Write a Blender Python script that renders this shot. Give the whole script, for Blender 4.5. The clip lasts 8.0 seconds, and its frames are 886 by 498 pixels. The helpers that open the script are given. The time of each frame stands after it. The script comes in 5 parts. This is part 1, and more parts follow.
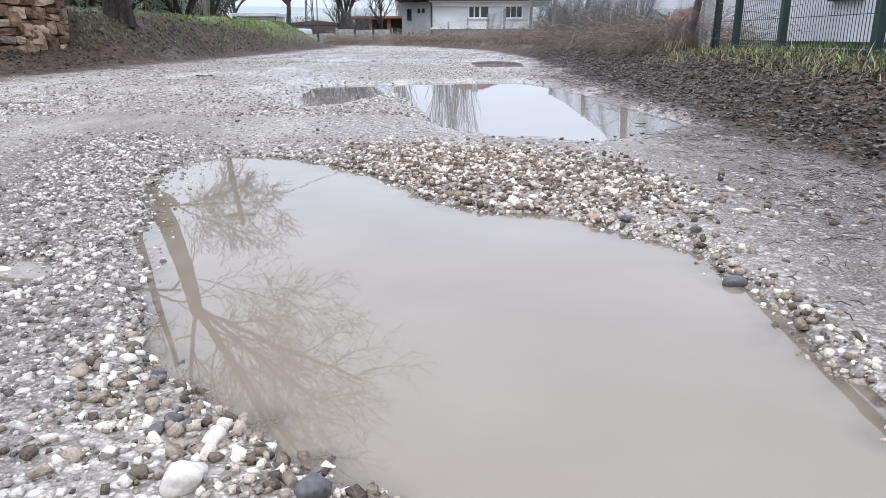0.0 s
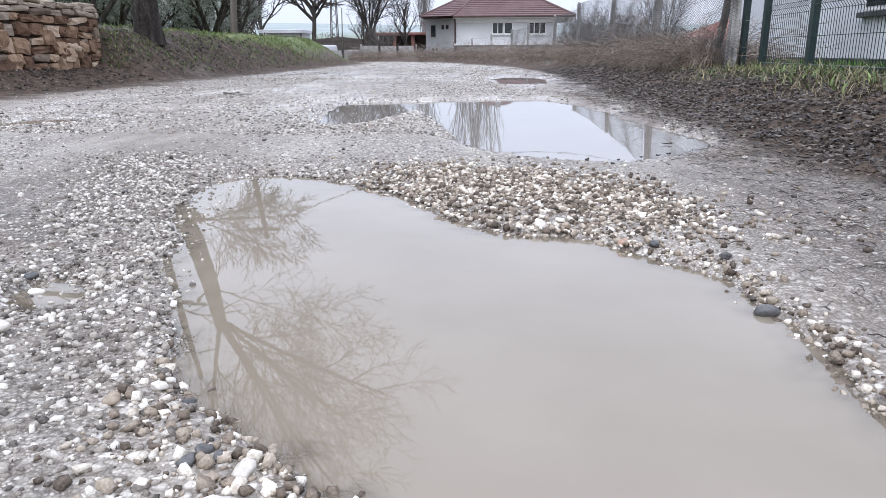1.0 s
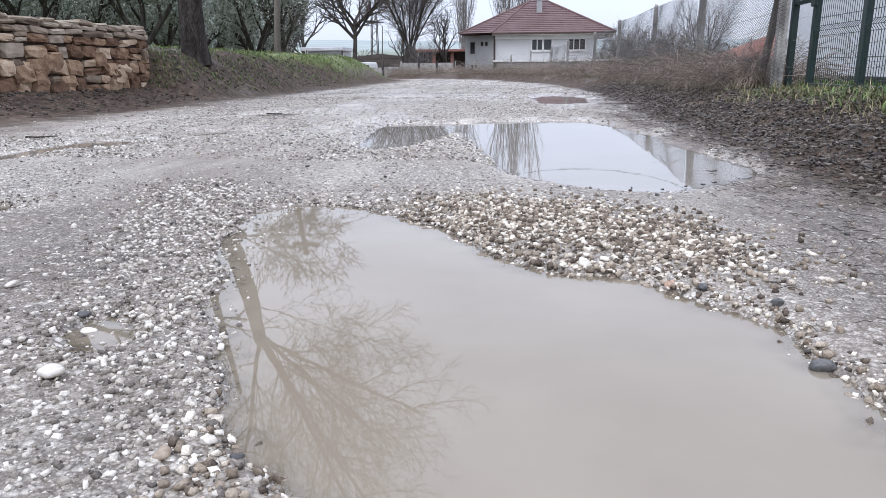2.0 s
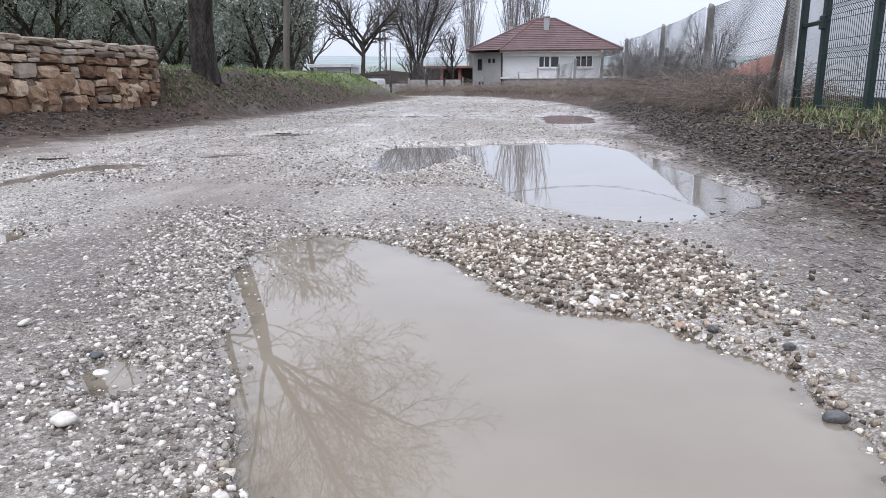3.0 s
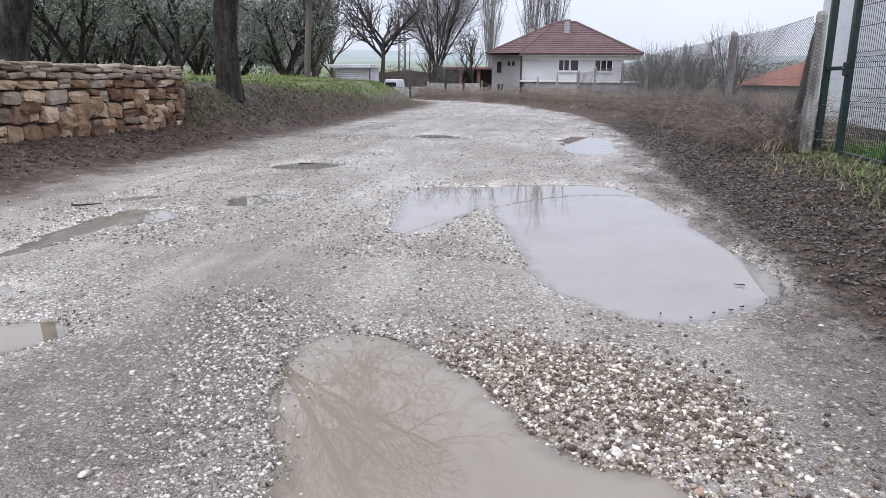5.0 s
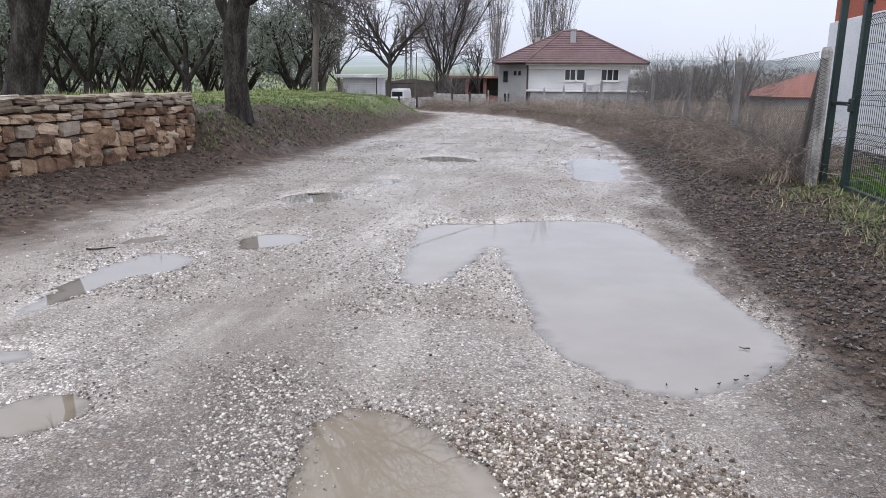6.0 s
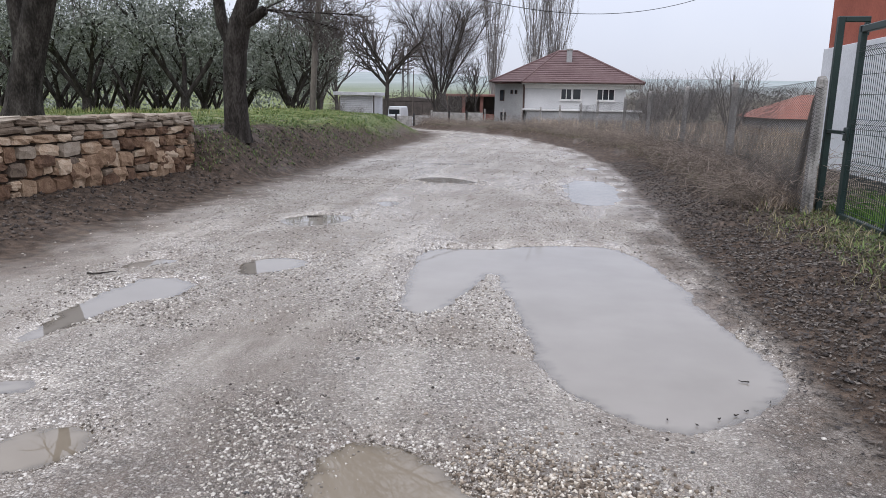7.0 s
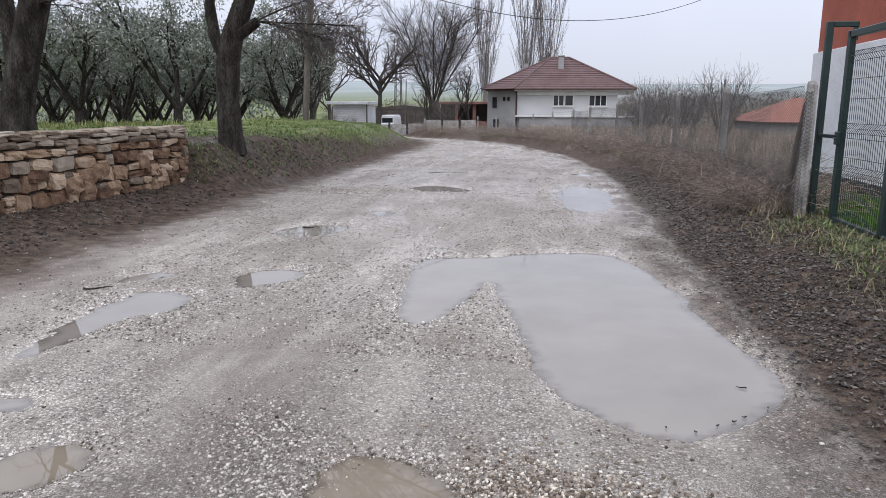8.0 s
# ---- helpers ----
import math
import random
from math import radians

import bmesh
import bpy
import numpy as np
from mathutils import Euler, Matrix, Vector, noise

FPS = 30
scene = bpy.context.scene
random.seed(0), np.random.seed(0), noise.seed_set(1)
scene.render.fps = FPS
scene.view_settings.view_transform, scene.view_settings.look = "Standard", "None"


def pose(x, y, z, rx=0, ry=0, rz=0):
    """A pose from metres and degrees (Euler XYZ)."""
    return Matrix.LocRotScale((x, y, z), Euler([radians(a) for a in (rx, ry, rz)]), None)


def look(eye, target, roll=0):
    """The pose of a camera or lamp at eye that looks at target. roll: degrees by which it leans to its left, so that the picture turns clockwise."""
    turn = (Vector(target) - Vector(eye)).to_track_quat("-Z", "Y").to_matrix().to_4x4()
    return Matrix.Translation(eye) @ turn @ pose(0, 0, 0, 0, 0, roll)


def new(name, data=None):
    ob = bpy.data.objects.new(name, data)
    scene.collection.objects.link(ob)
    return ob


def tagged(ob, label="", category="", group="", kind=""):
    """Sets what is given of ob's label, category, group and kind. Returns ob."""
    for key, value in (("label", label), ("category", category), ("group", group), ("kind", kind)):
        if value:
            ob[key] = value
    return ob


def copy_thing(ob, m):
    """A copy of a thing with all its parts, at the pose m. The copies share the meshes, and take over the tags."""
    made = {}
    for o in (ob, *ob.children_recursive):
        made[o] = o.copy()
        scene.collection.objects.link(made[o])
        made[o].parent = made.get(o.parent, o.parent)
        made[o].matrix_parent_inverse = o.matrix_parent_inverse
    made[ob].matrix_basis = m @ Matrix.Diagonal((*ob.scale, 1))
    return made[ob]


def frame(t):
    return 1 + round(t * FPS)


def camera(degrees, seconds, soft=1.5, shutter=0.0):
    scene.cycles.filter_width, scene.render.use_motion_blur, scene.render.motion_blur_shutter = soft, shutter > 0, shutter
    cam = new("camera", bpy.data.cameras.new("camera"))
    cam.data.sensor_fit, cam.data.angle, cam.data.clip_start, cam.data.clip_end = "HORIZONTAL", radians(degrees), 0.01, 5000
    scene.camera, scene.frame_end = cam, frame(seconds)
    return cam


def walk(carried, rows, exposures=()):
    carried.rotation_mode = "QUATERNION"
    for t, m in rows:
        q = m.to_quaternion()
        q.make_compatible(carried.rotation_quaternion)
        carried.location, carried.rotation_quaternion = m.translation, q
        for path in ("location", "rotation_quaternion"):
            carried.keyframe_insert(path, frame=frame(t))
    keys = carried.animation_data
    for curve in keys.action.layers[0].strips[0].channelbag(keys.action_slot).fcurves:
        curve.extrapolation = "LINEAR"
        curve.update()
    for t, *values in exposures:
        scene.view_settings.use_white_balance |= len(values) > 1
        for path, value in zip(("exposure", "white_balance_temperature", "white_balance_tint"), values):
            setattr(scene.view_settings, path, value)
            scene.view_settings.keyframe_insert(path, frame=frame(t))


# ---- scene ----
cam = camera(63.5, 8.0, soft=0.6)
PATH = [
    (0, (0.085, -0.016, 0.461), (0.006, 1.899, -0.11), -0.1),
    (0.5, (0.079, -0.018, 0.469), (-0.016, 1.901, -0.086), -0.1),
    (1, (0.074, -0.009, 0.483), (-0.067, 1.914, -0.049), -0.2),
    (1.5, (0.063, 0.005, 0.513), (-0.145, 1.927, 0.001), -0.4),
    (3, (0.046, 0.02, 0.604), (-0.218, 1.95, 0.153), -0.3),
    (3.5, (0.033, 0.039, 0.652), (-0.24, 1.972, 0.216), -0.2),
    (4, (0.016, 0.038, 0.741), (-0.25, 1.974, 0.312), 0.2),
    (4.2, (0.008, 0.037, 0.793), (-0.259, 1.971, 0.361), 0.1),
    (5.3, (-0.016, -0.005, 1.176), (-0.335, 1.913, 0.708), 0.6),
    (5.5, (-0.025, -0.012, 1.253), (-0.349, 1.907, 0.793), 0.5),
    (6, (-0.027, 0.007, 1.389), (-0.349, 1.928, 0.938), 0.5),
    (6.5, (-0.043, 0.007, 1.454), (-0.362, 1.935, 1.03), 0.3),
    (7, (-0.065, -0.013, 1.481), (-0.376, 1.92, 1.074), 1.0),
    (7.5, (-0.066, -0.017, 1.488), (-0.372, 1.919, 1.091), 0.6),
    (8, (-0.073, -0.025, 1.504), (-0.371, 1.915, 1.117), 0.2),
]
walk(cam, [(t, look(eye, target, roll)) for t, eye, target, roll in PATH],
     exposures=((0, 0.53, 6050, 12.5), (1.5, 0.49, 6050, 12.5), (3.5, 0.34, 6180, 13), (5.5, 0.31, 6250, 13.5), (7, 0.13, 6350, 13.5), (8, 0.1, 6350, 13.5)))

# ---- sky and sun: an overcast winter day ----
world = bpy.data.worlds.new("overcast_sky")
scene.world = world
world.use_nodes = True
wn, wl = world.node_tree.nodes, world.node_tree.links
wn.clear()
w_out = wn.new("ShaderNodeOutputWorld")
w_bg = wn.new("ShaderNodeBackground")
w_sky = wn.new("ShaderNodeTexSky")
w_sky.sky_type, w_sky.sun_disc = "NISHITA", False
w_sky.sun_elevation, w_sky.sun_rotation = radians(38), radians(200)
w_clear = wn.new("ShaderNodeMixRGB")
w_clear.blend_type = "MULTIPLY"
w_clear.inputs[0].default_value = 1.0
w_clear.inputs[2].default_value = (0.09, 0.09, 0.09, 1)
w_co = wn.new("ShaderNodeTexCoord")
w_no = wn.new("ShaderNodeTexNoise")
w_no.inputs["Scale"].default_value, w_no.inputs["Detail"].default_value = 2.2, 5.0
w_ramp = wn.new("ShaderNodeValToRGB")
w_ramp.color_ramp.elements[0].position, w_ramp.color_ramp.elements[1].position = 0.32, 0.7
w_ramp.color_ramp.elements[0].color = (0.66, 0.70, 0.80, 1)
w_ramp.color_ramp.elements[1].color = (0.76, 0.79, 0.86, 1)
w_mix = wn.new("ShaderNodeMixRGB")
w_mix.inputs[0].default_value = 0.9
wl.new(w_sky.outputs[0], w_clear.inputs[1])
wl.new(w_co.outputs["Generated"], w_no.inputs["Vector"])
wl.new(w_no.outputs["Fac"], w_ramp.inputs["Fac"])
wl.new(w_clear.outputs[0], w_mix.inputs[1])
wl.new(w_ramp.outputs["Color"], w_mix.inputs[2])
# an overcast sky is brightest overhead
w_sep, w_up, w_gain = wn.new("ShaderNodeSeparateXYZ"), wn.new("ShaderNodeMath"), wn.new("ShaderNodeMath")
w_up.operation, w_gain.operation = "MAXIMUM", "MULTIPLY_ADD"
w_up.inputs[1].default_value, w_gain.inputs[1].default_value, w_gain.inputs[2].default_value = 0.0, 1.62, 0.9
wl.new(w_co.outputs["Generated"], w_sep.inputs[0])
wl.new(w_sep.outputs["Z"], w_up.inputs[0])
wl.new(w_up.outputs[0], w_gain.inputs[0])
wl.new(w_gain.outputs[0], w_bg.inputs["Strength"])
wl.new(w_mix.outputs[0], w_bg.inputs["Color"])
wl.new(w_bg.outputs[0], w_out.inputs["Surface"])
sun_data = bpy.data.lights.new("sun", "SUN")
sun_data.energy, sun_data.angle, sun_data.color = 0.9, radians(40), (1.0, 0.97, 0.93)
sun = new("sun", sun_data)
sun.matrix_world = look((0, 0, 40), (9, 20, 12))

# ---- small tools ----
rng = np.random.default_rng(7)


def hash2(ix, iy, seed):
    h = (ix.astype(np.int64) * 374761393 + iy.astype(np.int64) * 668265263 + seed * 1442695041) & 0x7FFFFFFF
    h = ((h ^ (h >> 13)) * 1274126177) & 0x7FFFFFFF
    return ((h ^ (h >> 16)) & 0xFFFF) / 65535.0


def vnoise(x, y, seed=0):
    """Smooth value noise, 0 to 1, one cell a metre."""
    ix, iy = np.floor(x), np.floor(y)
    fx, fy = x - ix, y - iy
    fx, fy = fx * fx * (3 - 2 * fx), fy * fy * (3 - 2 * fy)
    a, b = hash2(ix, iy, seed), hash2(ix + 1, iy, seed)
    c, d = hash2(ix, iy + 1, seed), hash2(ix + 1, iy + 1, seed)
    return (a * (1 - fx) + b * fx) * (1 - fy) + (c * (1 - fx) + d * fx) * fy


def fbm(x, y, seed=0, octaves=4):
    s, amp, tot = 0.0, 1.0, 0.0
    for k in range(octaves):
        s = s + amp * vnoise(x * 2 ** k + 17 * k, y * 2 ** k - 9 * k, seed + k)
        tot, amp = tot + amp, amp * 0.5
    return s / tot


def smooth(a, b, v):
    u = np.clip((v - a) / (b - a), 0, 1)
    return u * u * (3 - 2 * u)


def mesh_of(name, verts, faces, mats=(), shade=False, ids=None):
    """A mesh from arrays; all faces have the same number of corners when faces is an array."""
    me = bpy.data.meshes.new(name)
    verts = np.asarray(verts, dtype=np.float32)
    if isinstance(faces, np.ndarray):
        n, k = faces.shape
        me.vertices.add(len(verts))
        me.vertices.foreach_set("co", verts.ravel())
        me.loops.add(n * k)
        me.loops.foreach_set("vertex_index", faces.astype(np.int32).ravel())
        me.polygons.add(n)
        me.polygons.foreach_set("loop_start", np.arange(0, n * k, k, dtype=np.int32))
        me.update(calc_edges=True)
    else:
        me.from_pydata([tuple(map(float, v)) for v in verts], [], faces)
    for m in mats:
        me.materials.append(m)
    if ids is not None:
        me.polygons.foreach_set("material_index", np.asarray(ids, dtype=np.int32))
    if shade:
        me.polygons.foreach_set("use_smooth", np.ones(len(me.polygons), dtype=bool))
    me.validate()
    return me


def part(name, me, parent=None, label="", m=None):
    """Links a mesh as one object, under a thing when a parent is given."""
    ob = new(name, me)
    if parent is not None:
        ob.parent = parent
    if m is not None:
        ob.matrix_basis = m
    if label:
        tagged(ob, label)
    return ob


def empty(name, m, label, category, group="", kind=""):
    ob = new(name)
    ob.matrix_basis = m
    return tagged(ob, label, category, group, kind)


def bm_mesh(bm, name, mat, bevel=0.0, shade=False):
    if bevel > 0:
        bmesh.ops.bevel(bm, geom=bm.edges[:], offset=bevel, segments=1, affect="EDGES", profile=0.5)
    bmesh.ops.recalc_face_normals(bm, faces=bm.faces[:])
    me = bpy.data.meshes.new(name)
    bm.to_mesh(me)
    bm.free()
    me.materials.append(mat)
    if shade:
        me.polygons.foreach_set("use_smooth", np.ones(len(me.polygons), dtype=bool))
    return me


def add_box(bm, x0, x1, y0, y1, z0, z1):
    v = [bm.verts.new((x, y, z)) for z in (z0, z1) for x, y in ((x0, y0), (x1, y0), (x1, y1), (x0, y1))]
    for f in ((3, 2, 1, 0), (4, 5, 6, 7), (0, 1, 5, 4), (1, 2, 6, 5), (2, 3, 7, 6), (3, 0, 4, 7)):
        bm.faces.new([v[i] for i in f])


def box(name, mat, x0, x1, y0, y1, z0, z1, bevel=0.0):
    bm = bmesh.new()
    add_box(bm, x0, x1, y0, y1, z0, z1)
    return bm_mesh(bm, name, mat, bevel)


def prism(name, mat, outline, depth, bevel=0.0):
    """An outline in x and z, drawn out along y."""
    bm = bmesh.new()
    a = [bm.verts.new((x, 0, z)) for x, z in outline]
    b = [bm.verts.new((x, depth, z)) for x, z in outline]
    n = len(outline)
    bm.faces.new(a)
    bm.faces.new(b[::-1])
    for i in range(n):
        bm.faces.new((a[i], b[i], b[(i + 1) % n], a[(i + 1) % n]))
    return bm_mesh(bm, name, mat, bevel)


def tubes(paths, sides=5):
    """Vertices and quads of tubes; paths is a list of (points, radii)."""
    allv, allf, base = [], [], 0
    for pts, rad in paths:
        pts = np.asarray(pts, float)
        rad = np.asarray(rad, float)
        n = len(pts)
        d = np.gradient(pts, axis=0)
        d /= np.linalg.norm(d, axis=1)[:, None] + 1e-9
        ref = np.array((0.31, 0.95, 0.05)) if abs(d[0][1]) < 0.9 else np.array((1.0, 0.1, 0.0))
        u = np.cross(d, ref)
        u /= np.linalg.norm(u, axis=1)[:, None] + 1e-9
        w = np.cross(d, u)
        s = sides if rad[0] > 0.03 else (4 if rad[0] > 0.012 else 3)
        a = np.arange(s) * 2 * np.pi / s
        ring = pts[:, None, :] + rad[:, None, None] * (np.cos(a)[None, :, None] * u[:, None, :] + np.sin(a)[None, :, None] * w[:, None, :])
        allv.append(ring.reshape(-1, 3))
        i, j = np.meshgrid(np.arange(n - 1), np.arange(s), indexing="ij")
        k = (j + 1) % s
        allf.append((base + np.stack((i * s + j, i * s + k, (i + 1) * s + k, (i + 1) * s + j), -1)).reshape(-1, 4))
        base += n * s
    return np.concatenate(allv), np.concatenate(allf)


def tube_mesh(name, mat, paths, sides=6):
    v, f = tubes(paths, sides)
    return mesh_of(name, v, f, (mat,), True)


# ---- materials ----
def nodes_of(name):
    m = bpy.data.materials.new(name)
    m.use_nodes = True
    return m, m.node_tree.nodes, m.node_tree.links, m.node_tree.nodes["Principled BSDF"]


def surface(name, colors, scale=4.0, fine=60.0, rough=0.8, bump=0.3, dist=0.01, metal=0.0, vary="", amount=0.35, stretch=(1, 1, 1), spec=0.4):
    """Two scales of variation in colour and relief. vary: 'object' or 'island' shifts the colour piece by piece."""
    m, n, l, p = nodes_of(name)
    geo = n.new("ShaderNodeNewGeometry")
    mp = n.new("ShaderNodeMapping")
    mp.inputs["Scale"].default_value = stretch
    l.new(geo.outputs["Position"], mp.inputs["Vector"])
    big, small = n.new("ShaderNodeTexNoise"), n.new("ShaderNodeTexNoise")
    big.inputs["Scale"].default_value, small.inputs["Scale"].default_value = scale, fine
    big.inputs["Detail"].default_value, small.inputs["Detail"].default_value = 4, 3
    for t in (big, small):
        l.new(mp.outputs[0], t.inputs["Vector"])
    mix = n.new("ShaderNodeMath")
    mix.operation = "MULTIPLY_ADD"
    mix.inputs[1].default_value = 0.45
    l.new(small.outputs["Fac"], mix.inputs[0])
    half = n.new("ShaderNodeMath")
    half.operation = "MULTIPLY"
    half.inputs[1].default_value = 0.55
    l.new(big.outputs["Fac"], half.inputs[0])
    l.new(half.outputs[0], mix.inputs[2])
    fac = mix
    if vary:
        src = n.new("ShaderNodeObjectInfo").outputs["Random"] if vary == "object" else geo.outputs["Random Per Island"]
        sh = n.new("ShaderNodeMath")
        sh.operation = "MULTIPLY_ADD"
        sh.inputs[1].default_value = amount
        l.new(src, sh.inputs[0])
        sc = n.new("ShaderNodeMath")
        sc.operation = "MULTIPLY_ADD"
        sc.inputs[1].default_value = 1 - amount * 0.5
        sc.inputs[2].default_value = -amount * 0.25
        l.new(mix.outputs[0], sc.inputs[0])
        l.new(sc.outputs[0], sh.inputs[2])
        fac = sh
    ramp = n.new("ShaderNodeValToRGB")
    el = ramp.color_ramp.elements
    while len(el) < len(colors):
        el.new(0.5)
    for i, c in enumerate(colors):
        lo = 0.2 if vary else 0.37
        el[i].position = lo + (1 - 2 * lo) * i / max(1, len(colors) - 1)
        el[i].color = (*c, 1)
    l.new(fac.outputs[0], ramp.inputs["Fac"])
    l.new(ramp.outputs["Color"], p.inputs["Base Color"])
    p.inputs["Roughness"].default_value, p.inputs["Metallic"].default_value = rough, metal
    p.inputs["Specular IOR Level"].default_value = spec
    if bump > 0:
        b = n.new("ShaderNodeBump")
        b.inputs["Strength"].default_value, b.inputs["Distance"].default_value = bump, dist
        l.new(mix.outputs[0], b.inputs["Height"])
        l.new(b.outputs[0], p.inputs["Normal"])
    return m


def ground_material():
    m, n, l, p = nodes_of("wet_gravel_and_soil")
    geo = n.new("ShaderNodeNewGeometry")

    def attr(name):
        a = n.new("ShaderNodeAttribute")
        a.attribute_name = name
        return a.outputs["Fac"]

    def tex(kind, scale, detail=4):
        t = n.new(kind)
        t.inputs["Scale"].default_value = scale
        if kind == "ShaderNodeTexNoise":
            t.inputs["Detail"].default_value = detail
        l.new(geo.outputs["Position"], t.inputs["Vector"])
        return t

    def ramp(src, stops):
        r = n.new("ShaderNodeValToRGB")
        el = r.color_ramp.elements
        while len(el) < len(stops):
            el.new(0.5)
        for e, (pos, c) in zip(el, stops):
            e.position, e.color = pos, (*c, 1)
        l.new(src, r.inputs["Fac"])
        return r.outputs["Color"]

    def mix(fac, a, b, kind="MIX"):
        x = n.new("ShaderNodeMixRGB")
        x.blend_type = kind
        for sock, v in zip(x.inputs, (fac, a, b)):
            if isinstance(v, (int, float)):
                sock.default_value = v
            elif isinstance(v, tuple):
                sock.default_value = (*v, 1)
            else:
                l.new(v, sock)
        return x.outputs[0]

    peb, grit = tex("ShaderNodeTexVoronoi", 62), tex("ShaderNodeTexVoronoi", 170)
    patch, broad = tex("ShaderNodeTexNoise", 0.9, 6), tex("ShaderNodeTexNoise", 9, 5)
    fine = tex("ShaderNodeTexNoise", 120, 4)
    sep = n.new("ShaderNodeSeparateColor")
    l.new(peb.outputs["Color"], sep.inputs[0])
    sep2 = n.new("ShaderNodeSeparateColor")
    l.new(grit.outputs["Color"], sep2.inputs[0])
    c_peb = ramp(sep.outputs[0], [(0.0, (0.09, 0.078, 0.066)), (0.3, (0.3, 0.265, 0.225)), (0.62, (0.53, 0.485, 0.42)), (0.9, (0.8, 0.76, 0.69))])
    c_grit = ramp(sep2.outputs[0], [(0.0, (0.1, 0.083, 0.066)), (0.45, (0.42, 0.37, 0.31)), (1.0, (0.88, 0.83, 0.75))])
    c_fines = ramp(broad.outputs["Fac"], [(0.36, (0.22, 0.188, 0.152)), (0.5, (0.34, 0.3, 0.25)), (0.64, (0.46, 0.42, 0.36))])
    show = n.new("ShaderNodeMath")
    show.operation = "MULTIPLY"
    l.new(attr("gravel"), show.inputs[0])
    l.new(ramp(sep.outputs[1], [(0.35, (0, 0, 0)), (0.5, (1, 1, 1))]), show.inputs[1])
    gap = ramp(peb.outputs["Distance"], [(0.38, (0, 0, 0)), (0.62, (0.85, 0.85, 0.85))])
    c_peb = mix(gap, c_peb, (0.085, 0.068, 0.053))
    gap2 = ramp(grit.outputs["Distance"], [(0.4, (0, 0, 0)), (0.65, (0.8, 0.8, 0.8))])
    c_grit = mix(gap2, c_grit, (0.11, 0.09, 0.07))
    road = mix(0.75, c_fines, c_grit)
    road = mix(show.outputs[0], road, c_peb)
    road = mix(ramp(patch.outputs["Fac"], [(0.46, (0, 0, 0)), (0.6, (0.52, 0.52, 0.52))]), road, (0.19, 0.153, 0.117))
    # wheel tracks and washed-out streaks run along the road
    along = n.new("ShaderNodeMapping")
    along.inputs["Scale"].default_value = (2.6, 0.5, 1.0)
    l.new(geo.outputs["Position"], along.inputs["Vector"])
    streak = n.new("ShaderNodeTexNoise")
    streak.inputs["Scale"].default_value, streak.inputs["Detail"].default_value = 1.0, 7
    streak.inputs["Roughness"].default_value = 0.65
    l.new(along.outputs[0], streak.inputs["Vector"])
    road = mix(ramp(streak.outputs["Fac"], [(0.36, (0.42, 0.42, 0.42)), (0.47, (0, 0, 0))]), road, (0.2, 0.162, 0.125))
    road = mix(ramp(streak.outputs["Fac"], [(0.5, (0, 0, 0)), (0.64, (0.6, 0.6, 0.6))]), road, mix(0.55, c_peb, (0.58, 0.53, 0.45)))
    mud = ramp(broad.outputs["Fac"], [(0.33, (0.028, 0.018, 0.012)), (0.5, (0.072, 0.047, 0.032)), (0.67, (0.155, 0.108, 0.076))])
    mud = mix(0.3, mud, ramp(fine.outputs["Fac"], [(0.35, (0.03, 0.024, 0.02)), (0.65, (0.15, 0.125, 0.1))]))
    turf = ramp(broad.outputs["Fac"], [(0.35, (0.06, 0.078, 0.02)), (0.5, (0.11, 0.15, 0.038)), (0.65, (0.2, 0.185, 0.08))])
    # distance haze, put into the base colour of the far hills
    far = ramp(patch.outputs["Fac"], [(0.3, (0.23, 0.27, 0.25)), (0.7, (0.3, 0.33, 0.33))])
    bedded = mix(ramp(sep.outputs[1], [(0.72, (0, 0, 0)), (0.78, (0.75, 0.75, 0.75))]), mud, c_peb)
    col = mix(attr("mud"), road, mud)
    col = mix(attr("bed"), col, mix(0.3, bedded, c_grit))
    col = mix(attr("grass"), col, turf)
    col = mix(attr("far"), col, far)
    l.new(col, p.inputs["Base Color"])
    wet = n.new("ShaderNodeMapRange")
    wet.inputs["To Min"].default_value, wet.inputs["To Max"].default_value = 0.62, 0.22
    l.new(attr("wet"), wet.inputs["Value"])
    dull = n.new("ShaderNodeMath")
    dull.operation, dull.use_clamp = "MULTIPLY_ADD", True
    dull.inputs[1].default_value = 0.28
    l.new(attr("mud"), dull.inputs[0])
    l.new(wet.outputs[0], dull.inputs[2])
    l.new(dull.outputs[0], p.inputs["Roughness"])
    shine = n.new("ShaderNodeMath")
    shine.operation, shine.use_clamp = "MULTIPLY_ADD", True
    shine.inputs[1].default_value, shine.inputs[2].default_value = -0.34, 0.5
    l.new(attr("mud"), shine.inputs[0])
    l.new(shine.outputs[0], p.inputs["Specular IOR Level"])
    h = n.new("ShaderNodeMath")
    h.operation = "MULTIPLY_ADD"
    h.inputs[1].default_value = -0.9
    l.new(peb.outputs["Distance"], h.inputs[0])
    l.new(fine.outputs["Fac"], h.inputs[2])
    h2 = n.new("ShaderNodeMath")
    h2.operation = "MULTIPLY_ADD"
    h2.inputs[1].default_value = -0.5
    l.new(grit.outputs["Distance"], h2.inputs[0])
    l.new(h.outputs[0], h2.inputs[2])
    b = n.new("ShaderNodeBump")
    b.inputs["Distance"].default_value = 0.012
    flat = n.new("ShaderNodeMapRange")
    flat.inputs["From Min"].default_value, flat.inputs["To Min"].default_value, flat.inputs["To Max"].default_value = 0.3, 1.0, 0.3
    l.new(attr("wet"), flat.inputs["Value"])
    l.new(flat.outputs[0], b.inputs["Strength"])
    l.new(h2.outputs[0], b.inputs["Height"])
